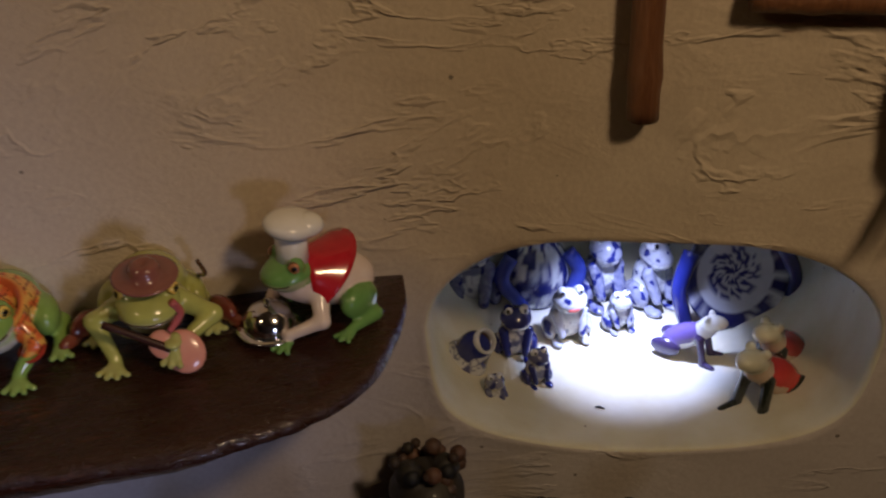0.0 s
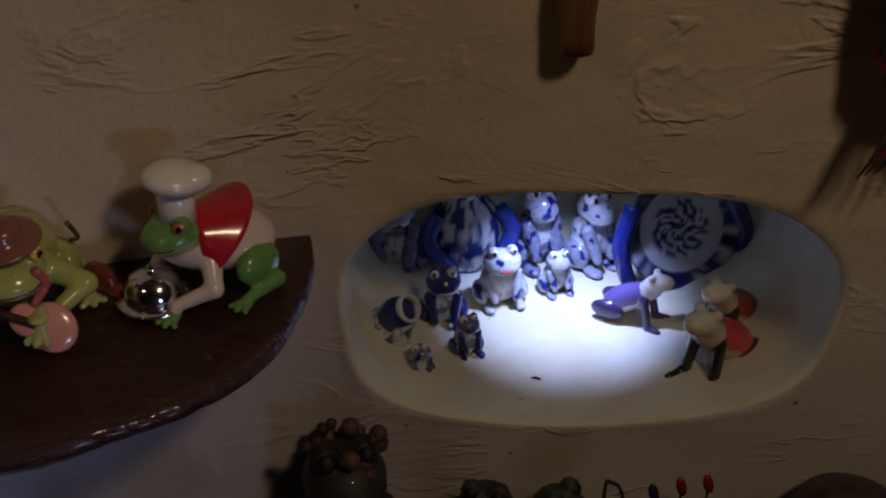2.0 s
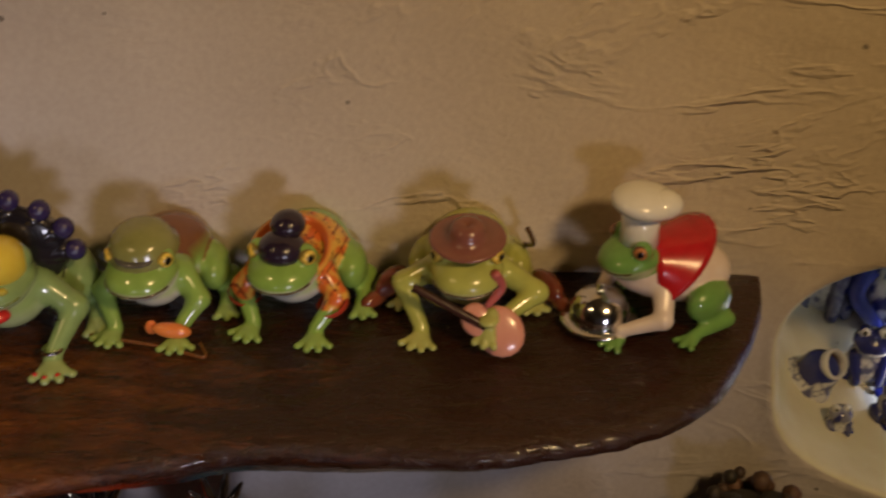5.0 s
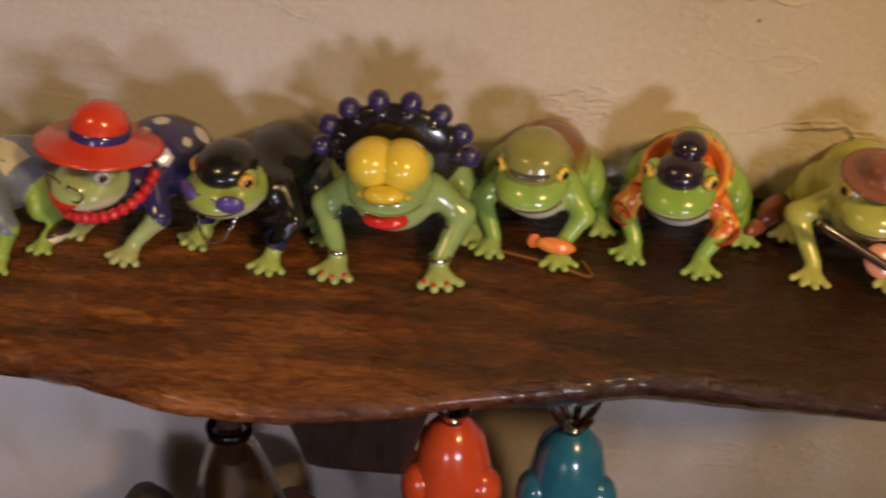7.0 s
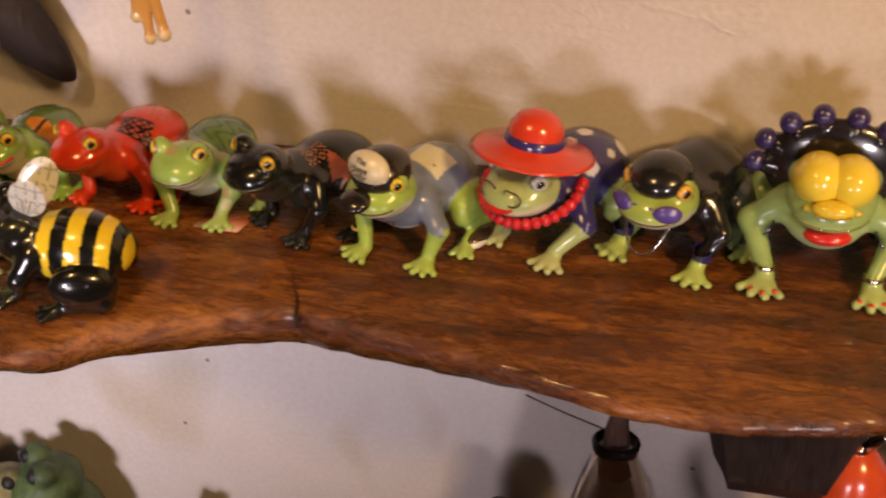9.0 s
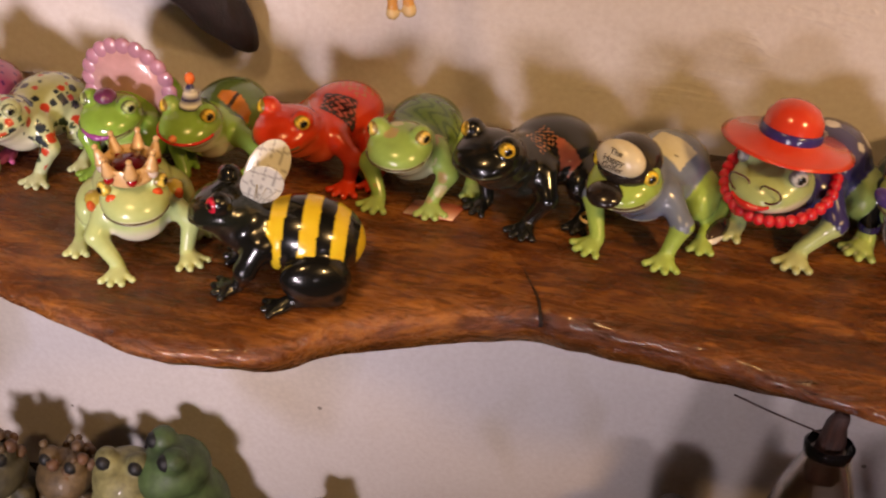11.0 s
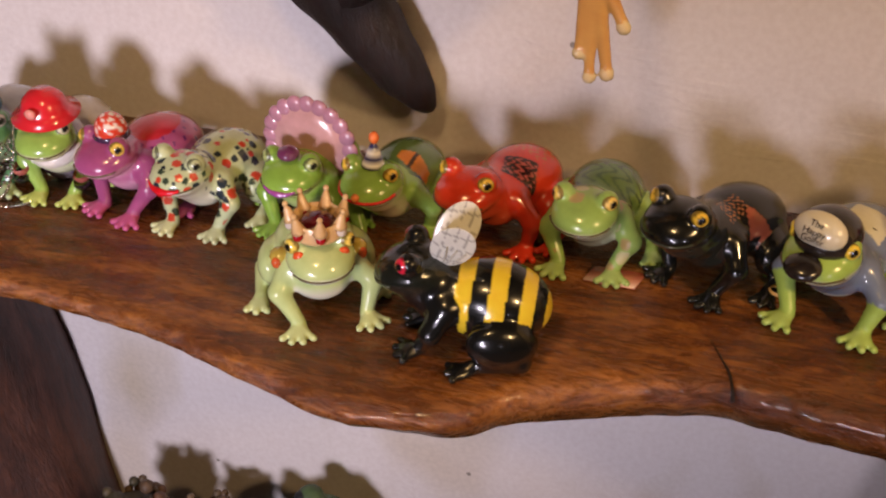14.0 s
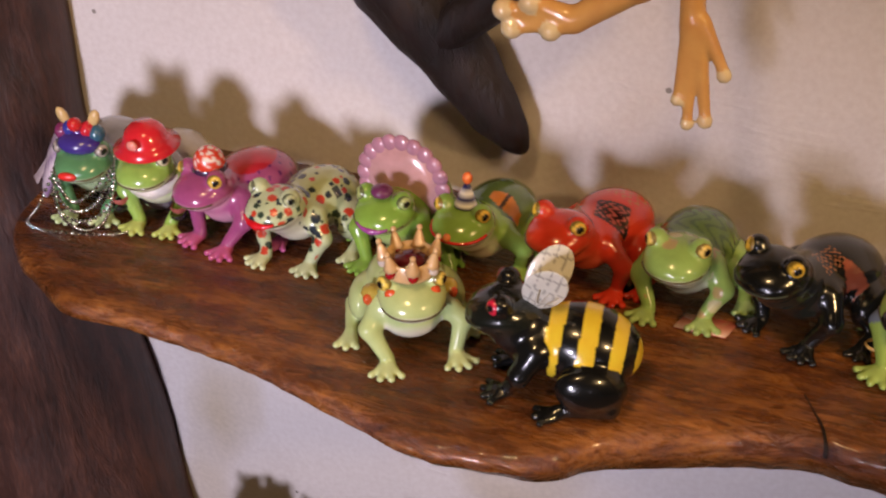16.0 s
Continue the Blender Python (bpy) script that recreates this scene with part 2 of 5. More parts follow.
def build_long_wall():
    xs = np.unique(np.concatenate([np.linspace(-2.4, -1.3, 12), np.linspace(-1.3, 0.70, 110), np.linspace(0.70, 1.28, 30), np.linspace(1.28, 1.6, 14), np.linspace(1.6, 2.4, 8)]).round(5))
    zs = np.unique(np.concatenate([np.linspace(0, 0.6, 6), np.linspace(0.6, 0.90, 16), np.linspace(0.90, 1.30, 20), np.linspace(1.30, 1.75, 24), np.linspace(1.75, 2.6, 8)]).round(5))
    verts, faces = [], []

    def put(x, z):
        w = noise.noise((x * 3, z * 3, 0.3)) * 0.004 + noise.noise((x * 11, z * 16, 4.3)) * 0.0015 * (0.4 + min(1, max(0, x + 0.3)))
        verts.append((x, float(wall_y(x)) + w, z))
        return len(verts) - 1

    grid = [[put(x, z) for x in xs] for z in zs]
    a0, a1 = int(np.argmin(abs(xs - 0.70))), int(np.argmin(abs(xs - 1.28)))
    b0, b1 = int(np.argmin(abs(zs - 0.90))), int(np.argmin(abs(zs - 1.30)))
    for j in range(len(zs) - 1):
        for i in range(len(xs) - 1):
            if a0 <= i < a1 and b0 <= j < b1:
                continue
            faces.append((grid[j][i], grid[j][i + 1], grid[j + 1][i + 1], grid[j + 1][i]))
    loop = [grid[b0][i] for i in range(a0, a1)] + [grid[j][a1] for j in range(b0, b1)]
    loop += [grid[b1][i] for i in range(a1, a0, -1)] + [grid[j][a0] for j in range(b1, b0, -1)]
    angles = [math.atan2((verts[k][2] - NICHE_C[1]) / NICHE_R[1], (verts[k][0] - NICHE_C[0]) / NICHE_R[0]) for k in loop]
    rows = [loop]
    for part_way in (0.35, 0.65, 0.88):
        row = []
        for k, a in zip(loop, angles):
            rx, rz = niche_rim(a)
            row.append(put(verts[k][0] + (rx - verts[k][0]) * part_way, verts[k][2] + (rz - verts[k][2]) * part_way))
        rows.append(row)
    nx, ny = 0.313, 0.95
    rings = [(1.0, 0.0), (0.985, 0.004), (0.98, 0.012), (1.0, 0.05), (1.03, 0.13), (1.04, 0.22), (1.03, 0.30), (0.99, 0.345), (0.90, 0.375), (0.65, 0.388), (0.3, 0.39)]
    for scale, depth in rings:
        row = []
        for a in angles:
            rx, rz = niche_rim(a)
            rx, rz = NICHE_C[0] + (rx - NICHE_C[0]) * scale, NICHE_C[1] + (rz - NICHE_C[1]) * scale
            verts.append((rx + depth * nx, float(wall_y(rx)) + depth * ny, rz))
            row.append(len(verts) - 1)
        rows.append(row)
    n = len(loop)
    wall_faces = len(faces)
    ids = [0] * wall_faces
    for k, (p, q) in enumerate(zip(rows, rows[1:])):
        for i in range(n):
            faces.append((p[i], p[(i + 1) % n], q[(i + 1) % n], q[i]))
            ids.append(0 if k < 4 else 1)
    faces.append(tuple(rows[-1]))
    ids.append(1)
    # the wall's back, 0.6 m behind
    m = len(xs)
    low = [grid[0][i] for i in range(m)]
    high = [grid[-1][i] for i in range(m)]
    back = []
    for z in (0.0, 2.6):
        back.append([])
        for x in xs:
            verts.append((x, float(wall_y(x)) + 0.6, z))
            back[-1].append(len(verts) - 1)
    for i in range(m - 1):
        faces += [(back[0][i + 1], back[0][i], back[1][i], back[1][i + 1]), (low[i + 1], low[i], back[0][i], back[0][i + 1]), (high[i], high[i + 1], back[1][i + 1], back[1][i])]
        ids += [0, 0, 0]
    ob = mesh_object("wall_north", verts, faces, [PLASTER, NICHE_PLASTER], True, ids)
    return tagged(ob, "uneven ochre and off-white earthen plaster wall with an oval niche", "wall", kind="structure")


build_long_wall()
slab("floor", (-2.6, -3.2, -0.1), (2.6, 0.6, 0.0), FLOOR_MAT, "terracotta coloured plain floor of the room", "floor")
slab("ceiling", (-2.6, -3.2, 2.6), (2.6, 0.6, 2.7), CEILING_MAT, "plain brown plastered ceiling of the room", "ceiling")
slab("wall_south", (-2.6, -3.2, 0.0), (2.6, -3.0, 2.6), CEILING_MAT, "plain brown plastered wall across the room", "wall")
slab("wall_west", (-2.6, -3.0, 0.0), (-2.4, 0.6, 2.6), CEILING_MAT, "plain brown plastered end wall", "wall")
slab("wall_east", (2.4, -3.0, 0.0), (2.6, 0.6, 2.6), CEILING_MAT, "plain brown plastered end wall", "wall")

SHELF_TOP = 1.20
EDGE_X = [-1.150, -1.140, -1.123, -1.072, -1.011, -0.928, -0.842, -0.755, -0.673, -0.605, -0.560, -0.530, -0.478, -0.400, -0.365, -0.263, -0.192, -0.124, -0.061, 0.019, 0.117, 0.199, 0.284, 0.371, 0.456, 0.544, 0.600, 0.645, 0.676, 0.702, 0.712]
EDGE_Y = [-0.100, -0.170, -0.210, -0.253, -0.286, -0.293, -0.304, -0.326, -0.352, -0.352, -0.338, -0.310, -0.283, -0.257, -0.255, -0.269, -0.286, -0.305, -0.313, -0.306, -0.280, -0.258, -0.247, -0.252, -0.255, -0.238, -0.214, -0.175, -0.122, -0.061, -0.012]


def tube_rings(verts, faces, centres, radii, sides=14, wobble=0.0, seed=0.0):
    """A closed round bar along centres; returns nothing."""
    c = [Vector(p) for p in centres]
    start = len(verts)
    side = None
    for i, p in enumerate(c):
        d = (c[min(i + 1, len(c) - 1)] - c[max(i - 1, 0)]).normalized()
        if side is None:
            side = d.orthogonal().normalized()
        side = (side - d * side.dot(d)).normalized()
        other = d.cross(side)
        for k in range(sides):
            a = 2 * math.pi * k / sides
            r = radii[i] * (1 + wobble * noise.noise((math.cos(a) * 1.5 + seed, math.sin(a) * 1.5, i * 0.35)))
            verts.append(p + side * (math.cos(a) * r) + other * (math.sin(a) * r))
    for i in range(len(c) - 1):
        for k in range(sides):
            a, b = start + i * sides + k, start + i * sides + (k + 1) % sides
            faces.append((a, b, b + sides, a + sides))
    faces.append(tuple(start + k for k in reversed(range(sides))))
    faces.append(tuple(start + (len(c) - 1) * sides + k for k in range(sides)))


def smooth_path(points, n):
    """n points on a smooth curve through points."""
    p = np.array(points, float)
    t = np.linspace(0, len(p) - 1, n)
    out = []
    for v in t:
        i = min(int(v), len(p) - 2)
        f = v - i
        a, b, c, d = p[max(i - 1, 0)], p[i], p[i + 1], p[min(i + 2, len(p) - 1)]
        out.append(0.5 * (2 * b + (c - a) * f + (2 * a - 5 * b + 4 * c - d) * f * f + (3 * b - a - 3 * c + d) * f**3))
    return np.array(out)


def build_shelf():
    edge = smooth_path(list(zip(EDGE_X, EDGE_Y)), 420)
    verts, faces = [], []
    for i, (x, y) in enumerate(edge):
        y += 0.003 * noise.noise((x * 22, 0.5, 0)) + 0.002 * noise.noise((x * 65, 1.5, 0))
        th = float(np.interp(x, [-1.1, -0.6, -0.38, -0.1, 0.1, 0.3, 0.7], [0.028, 0.029, 0.043, 0.027, 0.027, 0.038, 0.040])) + 0.004 * noise.noise((x * 5, 7, 0))
        cut = float(np.interp(x, [-1.1, -0.75, -0.5, -0.25, -0.05, 0.2, 0.35, 0.7], [0.012, 0.010, 0.001, 0.002, 0.012, 0.004, 0.008, 0.030])) + 0.004 * noise.noise((x * 9, 3, 0))
        back = float(wall_y(x)) + 0.02
        up = 0.0025 * noise.noise((x * 30, 9, 0))
        top = SHELF_TOP
        for yy, zz in ((back, top), (0.5 * (back + y), top), (y + 0.02, top), (y + 0.007, top - 0.001 + up), (y + 0.001, top - 0.006), (y - 0.001, top - 0.014), (y + cut * 0.5, top - th * 0.6), (y + 0.004 + cut * 1.3, top - th * 0.97), (0.5 * (back + y), top - th - 0.002), (back, top - th)):
            verts.append((x, min(yy, back) if yy != back else back, zz))
    k = 10
    for i in range(len(edge) - 1):
        for j in range(k):
            a, b = i * k + j, i * k + (j + 1) % k
            faces.append((a, a + k, b + k, b))
    faces.append(tuple(range(k)))
    faces.append(tuple(reversed(range((len(edge) - 1) * k, len(edge) * k))))
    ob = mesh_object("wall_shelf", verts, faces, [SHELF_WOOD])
    return tagged(ob, "varnished brown live-edge wooden slab shelf fixed along the wall", "shelf")


shelf = build_shelf()


def shelf_crack():
    v, f = [], []
    tube_rings(v, f, smooth_path([(-0.395, -0.205, 1.2002), (-0.385, -0.225, 1.2002), (-0.378, -0.240, 1.2002), (-0.374, -0.2565, 1.198), (-0.373, -0.2585, 1.19)], 18), np.interp(np.linspace(0, 1, 18), [0, 0.6, 1], [0.0004, 0.0014, 0.002]), 6)
    mesh_object("crack", v, f, [DARK_WOOD], True, None, shelf)


shelf_crack()


def build_post():
    verts, faces = [], []
    pts = smooth_path([(-1.20, -0.045, 0.0), (-1.233, -0.045, 0.6), (-1.283, -0.045, 0.98), (-1.296, -0.045, 1.25), (-1.294, -0.045, 1.6), (-1.30, -0.045, 2.6)], 40)
    tube_rings(verts, faces, pts, [0.123] * 40, 48, 0.10)
    return tagged(mesh_object("tree_trunk_post", verts, faces, [POST_WOOD]), "dark stained tree trunk post against the wall", "post")


build_post()


# unseen plank, added to keep the second ceiling lamp off the upper wall
def build_shade_shelf():
    verts, faces = [], []
    xs = np.linspace(-0.74, -0.05, 40)
    for x in xs:
        f = -0.31 + 0.015 * noise.noise((x * 5, 2, 0))
        verts += [(x, 0.02, 1.84), (x, f + 0.006, 1.84), (x, f, 1.83), (x, f + 0.008, 1.80), (x, 0.02, 1.80)]
    for i in range(len(xs) - 1):
        for j in range(5):
            faces.append((5 * i + j, 5 * i + 5 + j, 5 * i + 5 + (j + 1) % 5, 5 * i + (j + 1) % 5))
    faces += [(0, 1, 2, 3, 4), tuple(5 * (len(xs) - 1) + k for k in (4, 3, 2, 1, 0))]
    return tagged(mesh_object("unseen_shade_shelf", verts, faces, [DARK_WOOD], False), "unseen dark wooden shelf added high up to shade the wall", "shelf")


build_shade_shelf()


def bar(name, pts, radii, mat, label, category, n=24, sides=14, wobble=0.08):
    verts, faces = [], []
    rr = np.interp(np.linspace(0, 1, n), np.linspace(0, 1, len(radii)), radii)
    tube_rings(verts, faces, smooth_path(pts, n), rr, sides, wobble)
    return tagged(mesh_object(name, verts, faces, [mat]), label, category)


def build_branch():
    verts, faces = [], []
    tube_rings(verts, faces, smooth_path([(-0.678, -0.020, 1.266), (-0.695, -0.028, 1.296), (-0.728, -0.036, 1.346), (-0.764, -0.042, 1.394), (-0.802, -0.05, 1.455), (-0.825, -0.05, 1.60), (-0.83, -0.02, 1.80)], 34), np.interp(np.linspace(0, 1, 34), [0, 0.04, 0.14, 0.3, 0.5, 1], [0.003, 0.009, 0.019, 0.030, 0.036, 0.046]), 16, 0.14)
    tube_rings(verts, faces, smooth_path([(-0.752, -0.050, 1.380), (-0.722, -0.06, 1.405), (-0.68, -0.075, 1.445), (-0.63, -0.09, 1.52)], 12), [0.019] * 12, 12, 0.15, 3)
    return tagged(mesh_object("branch_bracket", verts, faces, [DARK_WOOD]), "dark forked branch bracket fixed to the wall", "bracket")


build_branch()


def build_under_bracket():
    prof = [(0.0, 1.168), (0.0, 0.87), (-0.05, 0.88), (-0.10, 0.925), (-0.16, 0.985), (-0.21, 1.025), (-0.255, 1.08), (-0.265, 1.168)]
    verts, faces = [], []
    for s, (x, taper) in enumerate(((-0.045, 0.92), (-0.035, 1.0), (0.035, 1.0), (0.045, 0.92))):
        for y, z in prof:
            verts.append((x * (0.35 + 1.15 * max(0.0, (z - 0.87) / 0.298)) + 0.028 + 0.006 * noise.noise((y * 30, z * 20, s)), y * taper, 1.168 - (1.168 - z) * taper))
    k = len(prof)
    for s in range(3):
        for j in range(k):
            faces.append((s * k + j, s * k + (j + 1) % k, (s + 1) * k + (j + 1) % k, (s + 1) * k + j))
    faces += [tuple(reversed(range(k))), tuple(range(3 * k, 4 * k))]
    ob = mesh_object("shelf_bracket", verts, faces, [DARK_WOOD], False)
    ob.location.x = -0.005
    return tagged(ob, "dark carved wooden bracket holding the slab shelf", "bracket")


build_under_bracket()


def bamboo(name, a, b, r, joints, label):
    a, b = Vector(a), Vector(b)
    n = 40
    verts, faces = [], []
    pts, rr = [], []
    for i in range(n):
        f = i / (n - 1)
        pts.append(a.lerp(b, f))
        rr.append(r * (1 + sum(0.16 * math.exp(-(((f - j) / 0.016) ** 2)) for j in joints)))
    tube_rings(verts, faces, pts, rr, 16, 0.03)
    return tagged(mesh_object(name, verts, faces, [BAMBOO]), label, "bamboo", "bamboo poles on the wall")


bamboo("bamboo_pole", (0.944, -0.108, 1.404), (0.931, -0.102, 2.0), 0.0165, [0.085, 0.45, 0.8], "brown bamboo pole hanging upright on the wall")
bamboo("bamboo_pole", (1.035, -0.135, 1.534), (1.60, -0.32, 1.525), 0.0165, [0.1, 0.5], "brown bamboo pole lying level on the wall")

# ---- figurine building ----
RED, ORANGE, YELLOW, WHITE, BLACK = (0.62, 0.025, 0.02), (0.80, 0.20, 0.03), (0.80, 0.56, 0.04), (0.80, 0.78, 0.72), (0.006, 0.006, 0.0065)
GREEN, LIME, PALE, DEEP = (0.24, 0.40, 0.07), (0.36, 0.52, 0.12), (0.62, 0.66, 0.45), (0.07, 0.14, 0.04)
PURPLE, PINK, BLUE, NAVY, BROWN, GREY = (0.12, 0.07, 0.32), (0.62, 0.22, 0.34), (0.10, 0.14, 0.45), (0.02, 0.02, 0.09), (0.20, 0.07, 0.02), (0.22, 0.25, 0.32)
SILVER, GOLD = (0.82, 0.82, 0.84), (0.80, 0.52, 0.25)


def lerp3(a, b, f):
    return tuple(p + (q - p) * f for p, q in zip(a, b))


class Clay:
    """Collects one figurine's surface: points, faces, paint, and whether a face is metal."""

    def __init__(self):
        self.v, self.f, self.c, self.m = [], [], [], []
        self.shift, self.head = (0.0, 0.0, 0.0), (0.0, 0.0, 0.0)

    def add(self, verts, faces, colours, metal=0):
        n = len(self.v)
        self.v += [tuple(a + b for a, b in zip(p, self.shift)) for p in verts]
        self.c += [tuple(c) for c in colours]
        self.f += [tuple(n + i for i in face) for face in faces]
        self.m += [metal] * len(faces)

    def ball(self, centre, radii, colour, rot=None, seg=14, rings=10, metal=0):
        """An ellipsoid; colour is a tuple, or a function of the unit direction."""
        r = (radii,) * 3 if isinstance(radii, (int, float)) else radii
        turn = rot or Matrix.Identity(3)
        verts, cols, faces = [], [], []
        for j in range(rings + 1):
            th = math.pi * j / rings
            for i in range(seg):
                ph = 2 * math.pi * i / seg
                d = Vector((math.sin(th) * math.cos(ph), math.sin(th) * math.sin(ph), math.cos(th)))
                verts.append(Vector(centre) + turn @ Vector((d.x * r[0], d.y * r[1], d.z * r[2])))
                cols.append(colour(d) if callable(colour) else colour)
        for j in range(rings):
            for i in range(seg):
                a, b = j * seg + i, j * seg + (i + 1) % seg
                faces.append((a, a + seg, b + seg, b))
        self.add(verts, faces, cols, metal)

    def rope(self, pts, r, colour, n=20, sides=8, metal=0):
        verts, faces = [], []
        rr = list(r) if isinstance(r, (list, tuple)) else [r, r]
        tube_rings(verts, faces, smooth_path(pts, n), np.interp(np.linspace(0, 1, n), np.linspace(0, 1, len(rr)), rr), sides)
        self.add(verts, faces, [colour] * len(verts), metal)

    def turned(self, profile, centre, colour, rot=None, seg=20, metal=0):
        """A lathe form; colour is a tuple or a function of (profile place 0..1, angle)."""
        turn = rot or Matrix.Identity(3)
        verts, cols, faces = [], [], []
        for j, (r, z) in enumerate(profile):
            for i in range(seg):
                a = 2 * math.pi * i / seg
                verts.append(Vector(centre) + turn @ Vector((r * math.cos(a), r * math.sin(a), z)))
                cols.append(colour(j / (len(profile) - 1), a) if callable(colour) else colour)
        for j in range(len(profile) - 1):
            for i in range(seg):
                a, b = j * seg + i, j * seg + (i + 1) % seg
                faces.append((a, b, b + seg, a + seg))
        self.add(verts, faces, cols, metal)

    def beads(self, pts, r, colour, n, metal=0):
        for p in smooth_path(pts, n):
            self.ball(p, r, colour, seg=8, rings=6, metal=metal)

    def writing(self, text, size, pose_m, colour):
        cu = bpy.data.curves.new("writing", "FONT")
        cu.body, cu.size, cu.align_x, cu.align_y, cu.extrude = text, size, "CENTER", "CENTER", 0.0002
        ob = new("writing", cu)
        bpy.context.view_layer.update()
        me = bpy.data.meshes.new_from_object(ob.evaluated_get(bpy.context.evaluated_depsgraph_get()))
        self.add([pose_m @ v.co for v in me.vertices], [tuple(p.vertices) for p in me.polygons], [colour] * len(me.vertices))
        bpy.data.objects.remove(ob)
        bpy.data.meshes.remove(me)
        bpy.data.curves.remove(cu)

    def done(self, name, at, label, group="", mats=None, category="figurine"):
        me = bpy.data.meshes.new(name)
        me.from_pydata(self.v, [], self.f)
        for m in mats or (CERAMIC, METAL):
            me.materials.append(m)
        me.polygons.foreach_set("use_smooth", [True] * len(me.polygons))
        me.polygons.foreach_set("material_index", self.m)
        col = me.color_attributes.new("paint", "FLOAT_COLOR", "POINT")
        col.data.foreach_set("color", [x for c in self.c for x in (*c, 1.0)])
        me.update()
        ob = new(name, me)
        ob.matrix_world = at
        return tagged(ob, label, category, group)


def rot3(rx=0, ry=0, rz=0):
    return Euler([radians(a) for a in (rx, ry, rz)]).to_matrix()


def blob(c, r, rot=None, tag="body", k=0.010):
    return ("e", np.array(c, float), np.array(r if not isinstance(r, (int, float)) else (r,) * 3, float), np.array(rot or Matrix.Identity(3)), tag, k)


def limb(a, b, ra, rb, tag="arm", k=0.006):
    return ("c", np.array(a, float), np.array(b, float), (ra, rb), tag, k)


def field(p, prim):
    if prim[0] == "e":
        q = (p - prim[1]) @ prim[3]
        k0 = np.sqrt(((q / prim[2]) ** 2).sum(-1)) + 1e-9
        k1 = np.sqrt(((q / prim[2] ** 2) ** 2).sum(-1)) + 1e-9
        return k0 * (k0 - 1) / k1
    d = prim[2] - prim[1]
    h = np.clip(((p - prim[1]) @ d) / (d @ d), 0, 1)
    return np.sqrt(((p - prim[1] - h[..., None] * d) ** 2).sum(-1)) - (prim[3][0] + h * (prim[3][1] - prim[3][0]))


def whole(p, prims):
    total = None
    for prim in prims:
        d = field(p, prim)
        if total is None:
            total = d
        else:
            k = prim[5]
            h = np.clip(0.5 + 0.5 * (total - d) / k, 0, 1)
            total = total * (1 - h) + d * h - k * h * (1 - h)
    return total


def skin_of(prims, step):
    """A smooth closed surface round the blended forms, as points, quads and the tag of the nearest form."""
    lo = np.min([np.minimum(q[1] - np.max(q[2]), q[1]) if q[0] == "e" else np.minimum(q[1], q[2]) - max(q[3]) for q in prims], 0) - 2.5 * step
    hi = np.max([np.maximum(q[1] + np.max(q[2]), q[1]) if q[0] == "e" else np.maximum(q[1], q[2]) + max(q[3]) for q in prims], 0) + 2.5 * step
    axes = [np.arange(a, b, step) for a, b in zip(lo, hi)]
    # a coarse pass finds where the surface runs; only there is the field worked out finely
    thick = 4
    rough = [np.arange(a, b + thick * step, thick * step) + 1.5 * step for a, b in zip(lo, hi)]
    far = whole(np.stack(np.meshgrid(*rough, indexing="ij"), -1), prims)
    d = np.repeat(np.repeat(np.repeat(far, thick, 0), thick, 1), thick, 2)[: len(axes[0]), : len(axes[1]), : len(axes[2])].copy()
    where = np.argwhere(abs(d) < 6.0 * step)
    spots = np.stack([axes[i][where[:, i]] for i in range(3)], 1)
    d[tuple(where.T)] = whole(spots, prims)
    s = d < 0
    corners = [(i, j, k) for i in (0, 1) for j in (0, 1) for k in (0, 1)]
    n = [x - 1 for x in d.shape]

    def cut(a, o):
        return a[o[0]:o[0] + n[0], o[1]:o[1] + n[1], o[2]:o[2] + n[2]]

    inside = sum(cut(s, o).astype(int) for o in corners)
    cells = np.argwhere((inside > 0) & (inside < 8))
    index = -np.ones(n, int)
    index[tuple(cells.T)] = np.arange(len(cells))
    total, count = np.zeros((len(cells), 3)), np.zeros(len(cells))
    for a in corners:
        for b in corners:
            if sum(abs(x - y) for x, y in zip(a, b)) != 1 or a > b:
                continue
            da, db = d[tuple((cells + a).T)], d[tuple((cells + b).T)]
            hit = (da < 0) != (db < 0)
            f = np.where(hit, da / np.where(hit, da - db, 1), 0)[:, None]
            total += np.where(hit[:, None], np.array(a) + f * (np.array(b) - np.array(a)), 0)
            count += hit
    pts = np.array([a[0] for a in axes]) + (cells + total / count[:, None]) * step
    quads = []
    for ax in range(3):
        u, v = (ax + 1) % 3, (ax + 2) % 3
        e = np.eye(3, dtype=int)
        a = np.moveaxis(s, ax, 0)
        flip = np.argwhere(a[:-1] != a[1:])
        first = a[:-1][tuple(flip.T)]
        pos = np.empty_like(flip)
        rest = [i for i in range(3) if i != ax]
        pos[:, ax], pos[:, rest[0]], pos[:, rest[1]] = flip[:, 0], flip[:, 1], flip[:, 2]
        ok = (pos[:, u] > 0) & (pos[:, v] > 0) & (pos[:, u] < d.shape[u] - 1) & (pos[:, v] < d.shape[v] - 1)
        pos, first = pos[ok], first[ok]
        q = np.stack([index[tuple((pos - e[u] - e[v]).T)], index[tuple((pos - e[v]).T)], index[tuple(pos.T)], index[tuple((pos - e[u]).T)]], 1)
        quads.append(np.where(first[:, None], q, q[:, ::-1]))
    quads = np.concatenate(quads)
    eps = step * 0.5
    grad = np.stack([whole(pts + eps * np.eye(3)[i], prims) - whole(pts - eps * np.eye(3)[i], prims) for i in range(3)], -1)
    grad /= np.linalg.norm(grad, axis=1, keepdims=True) + 1e-9
    near = np.argmin(np.stack([field(pts, q) for q in prims], 1), 1)
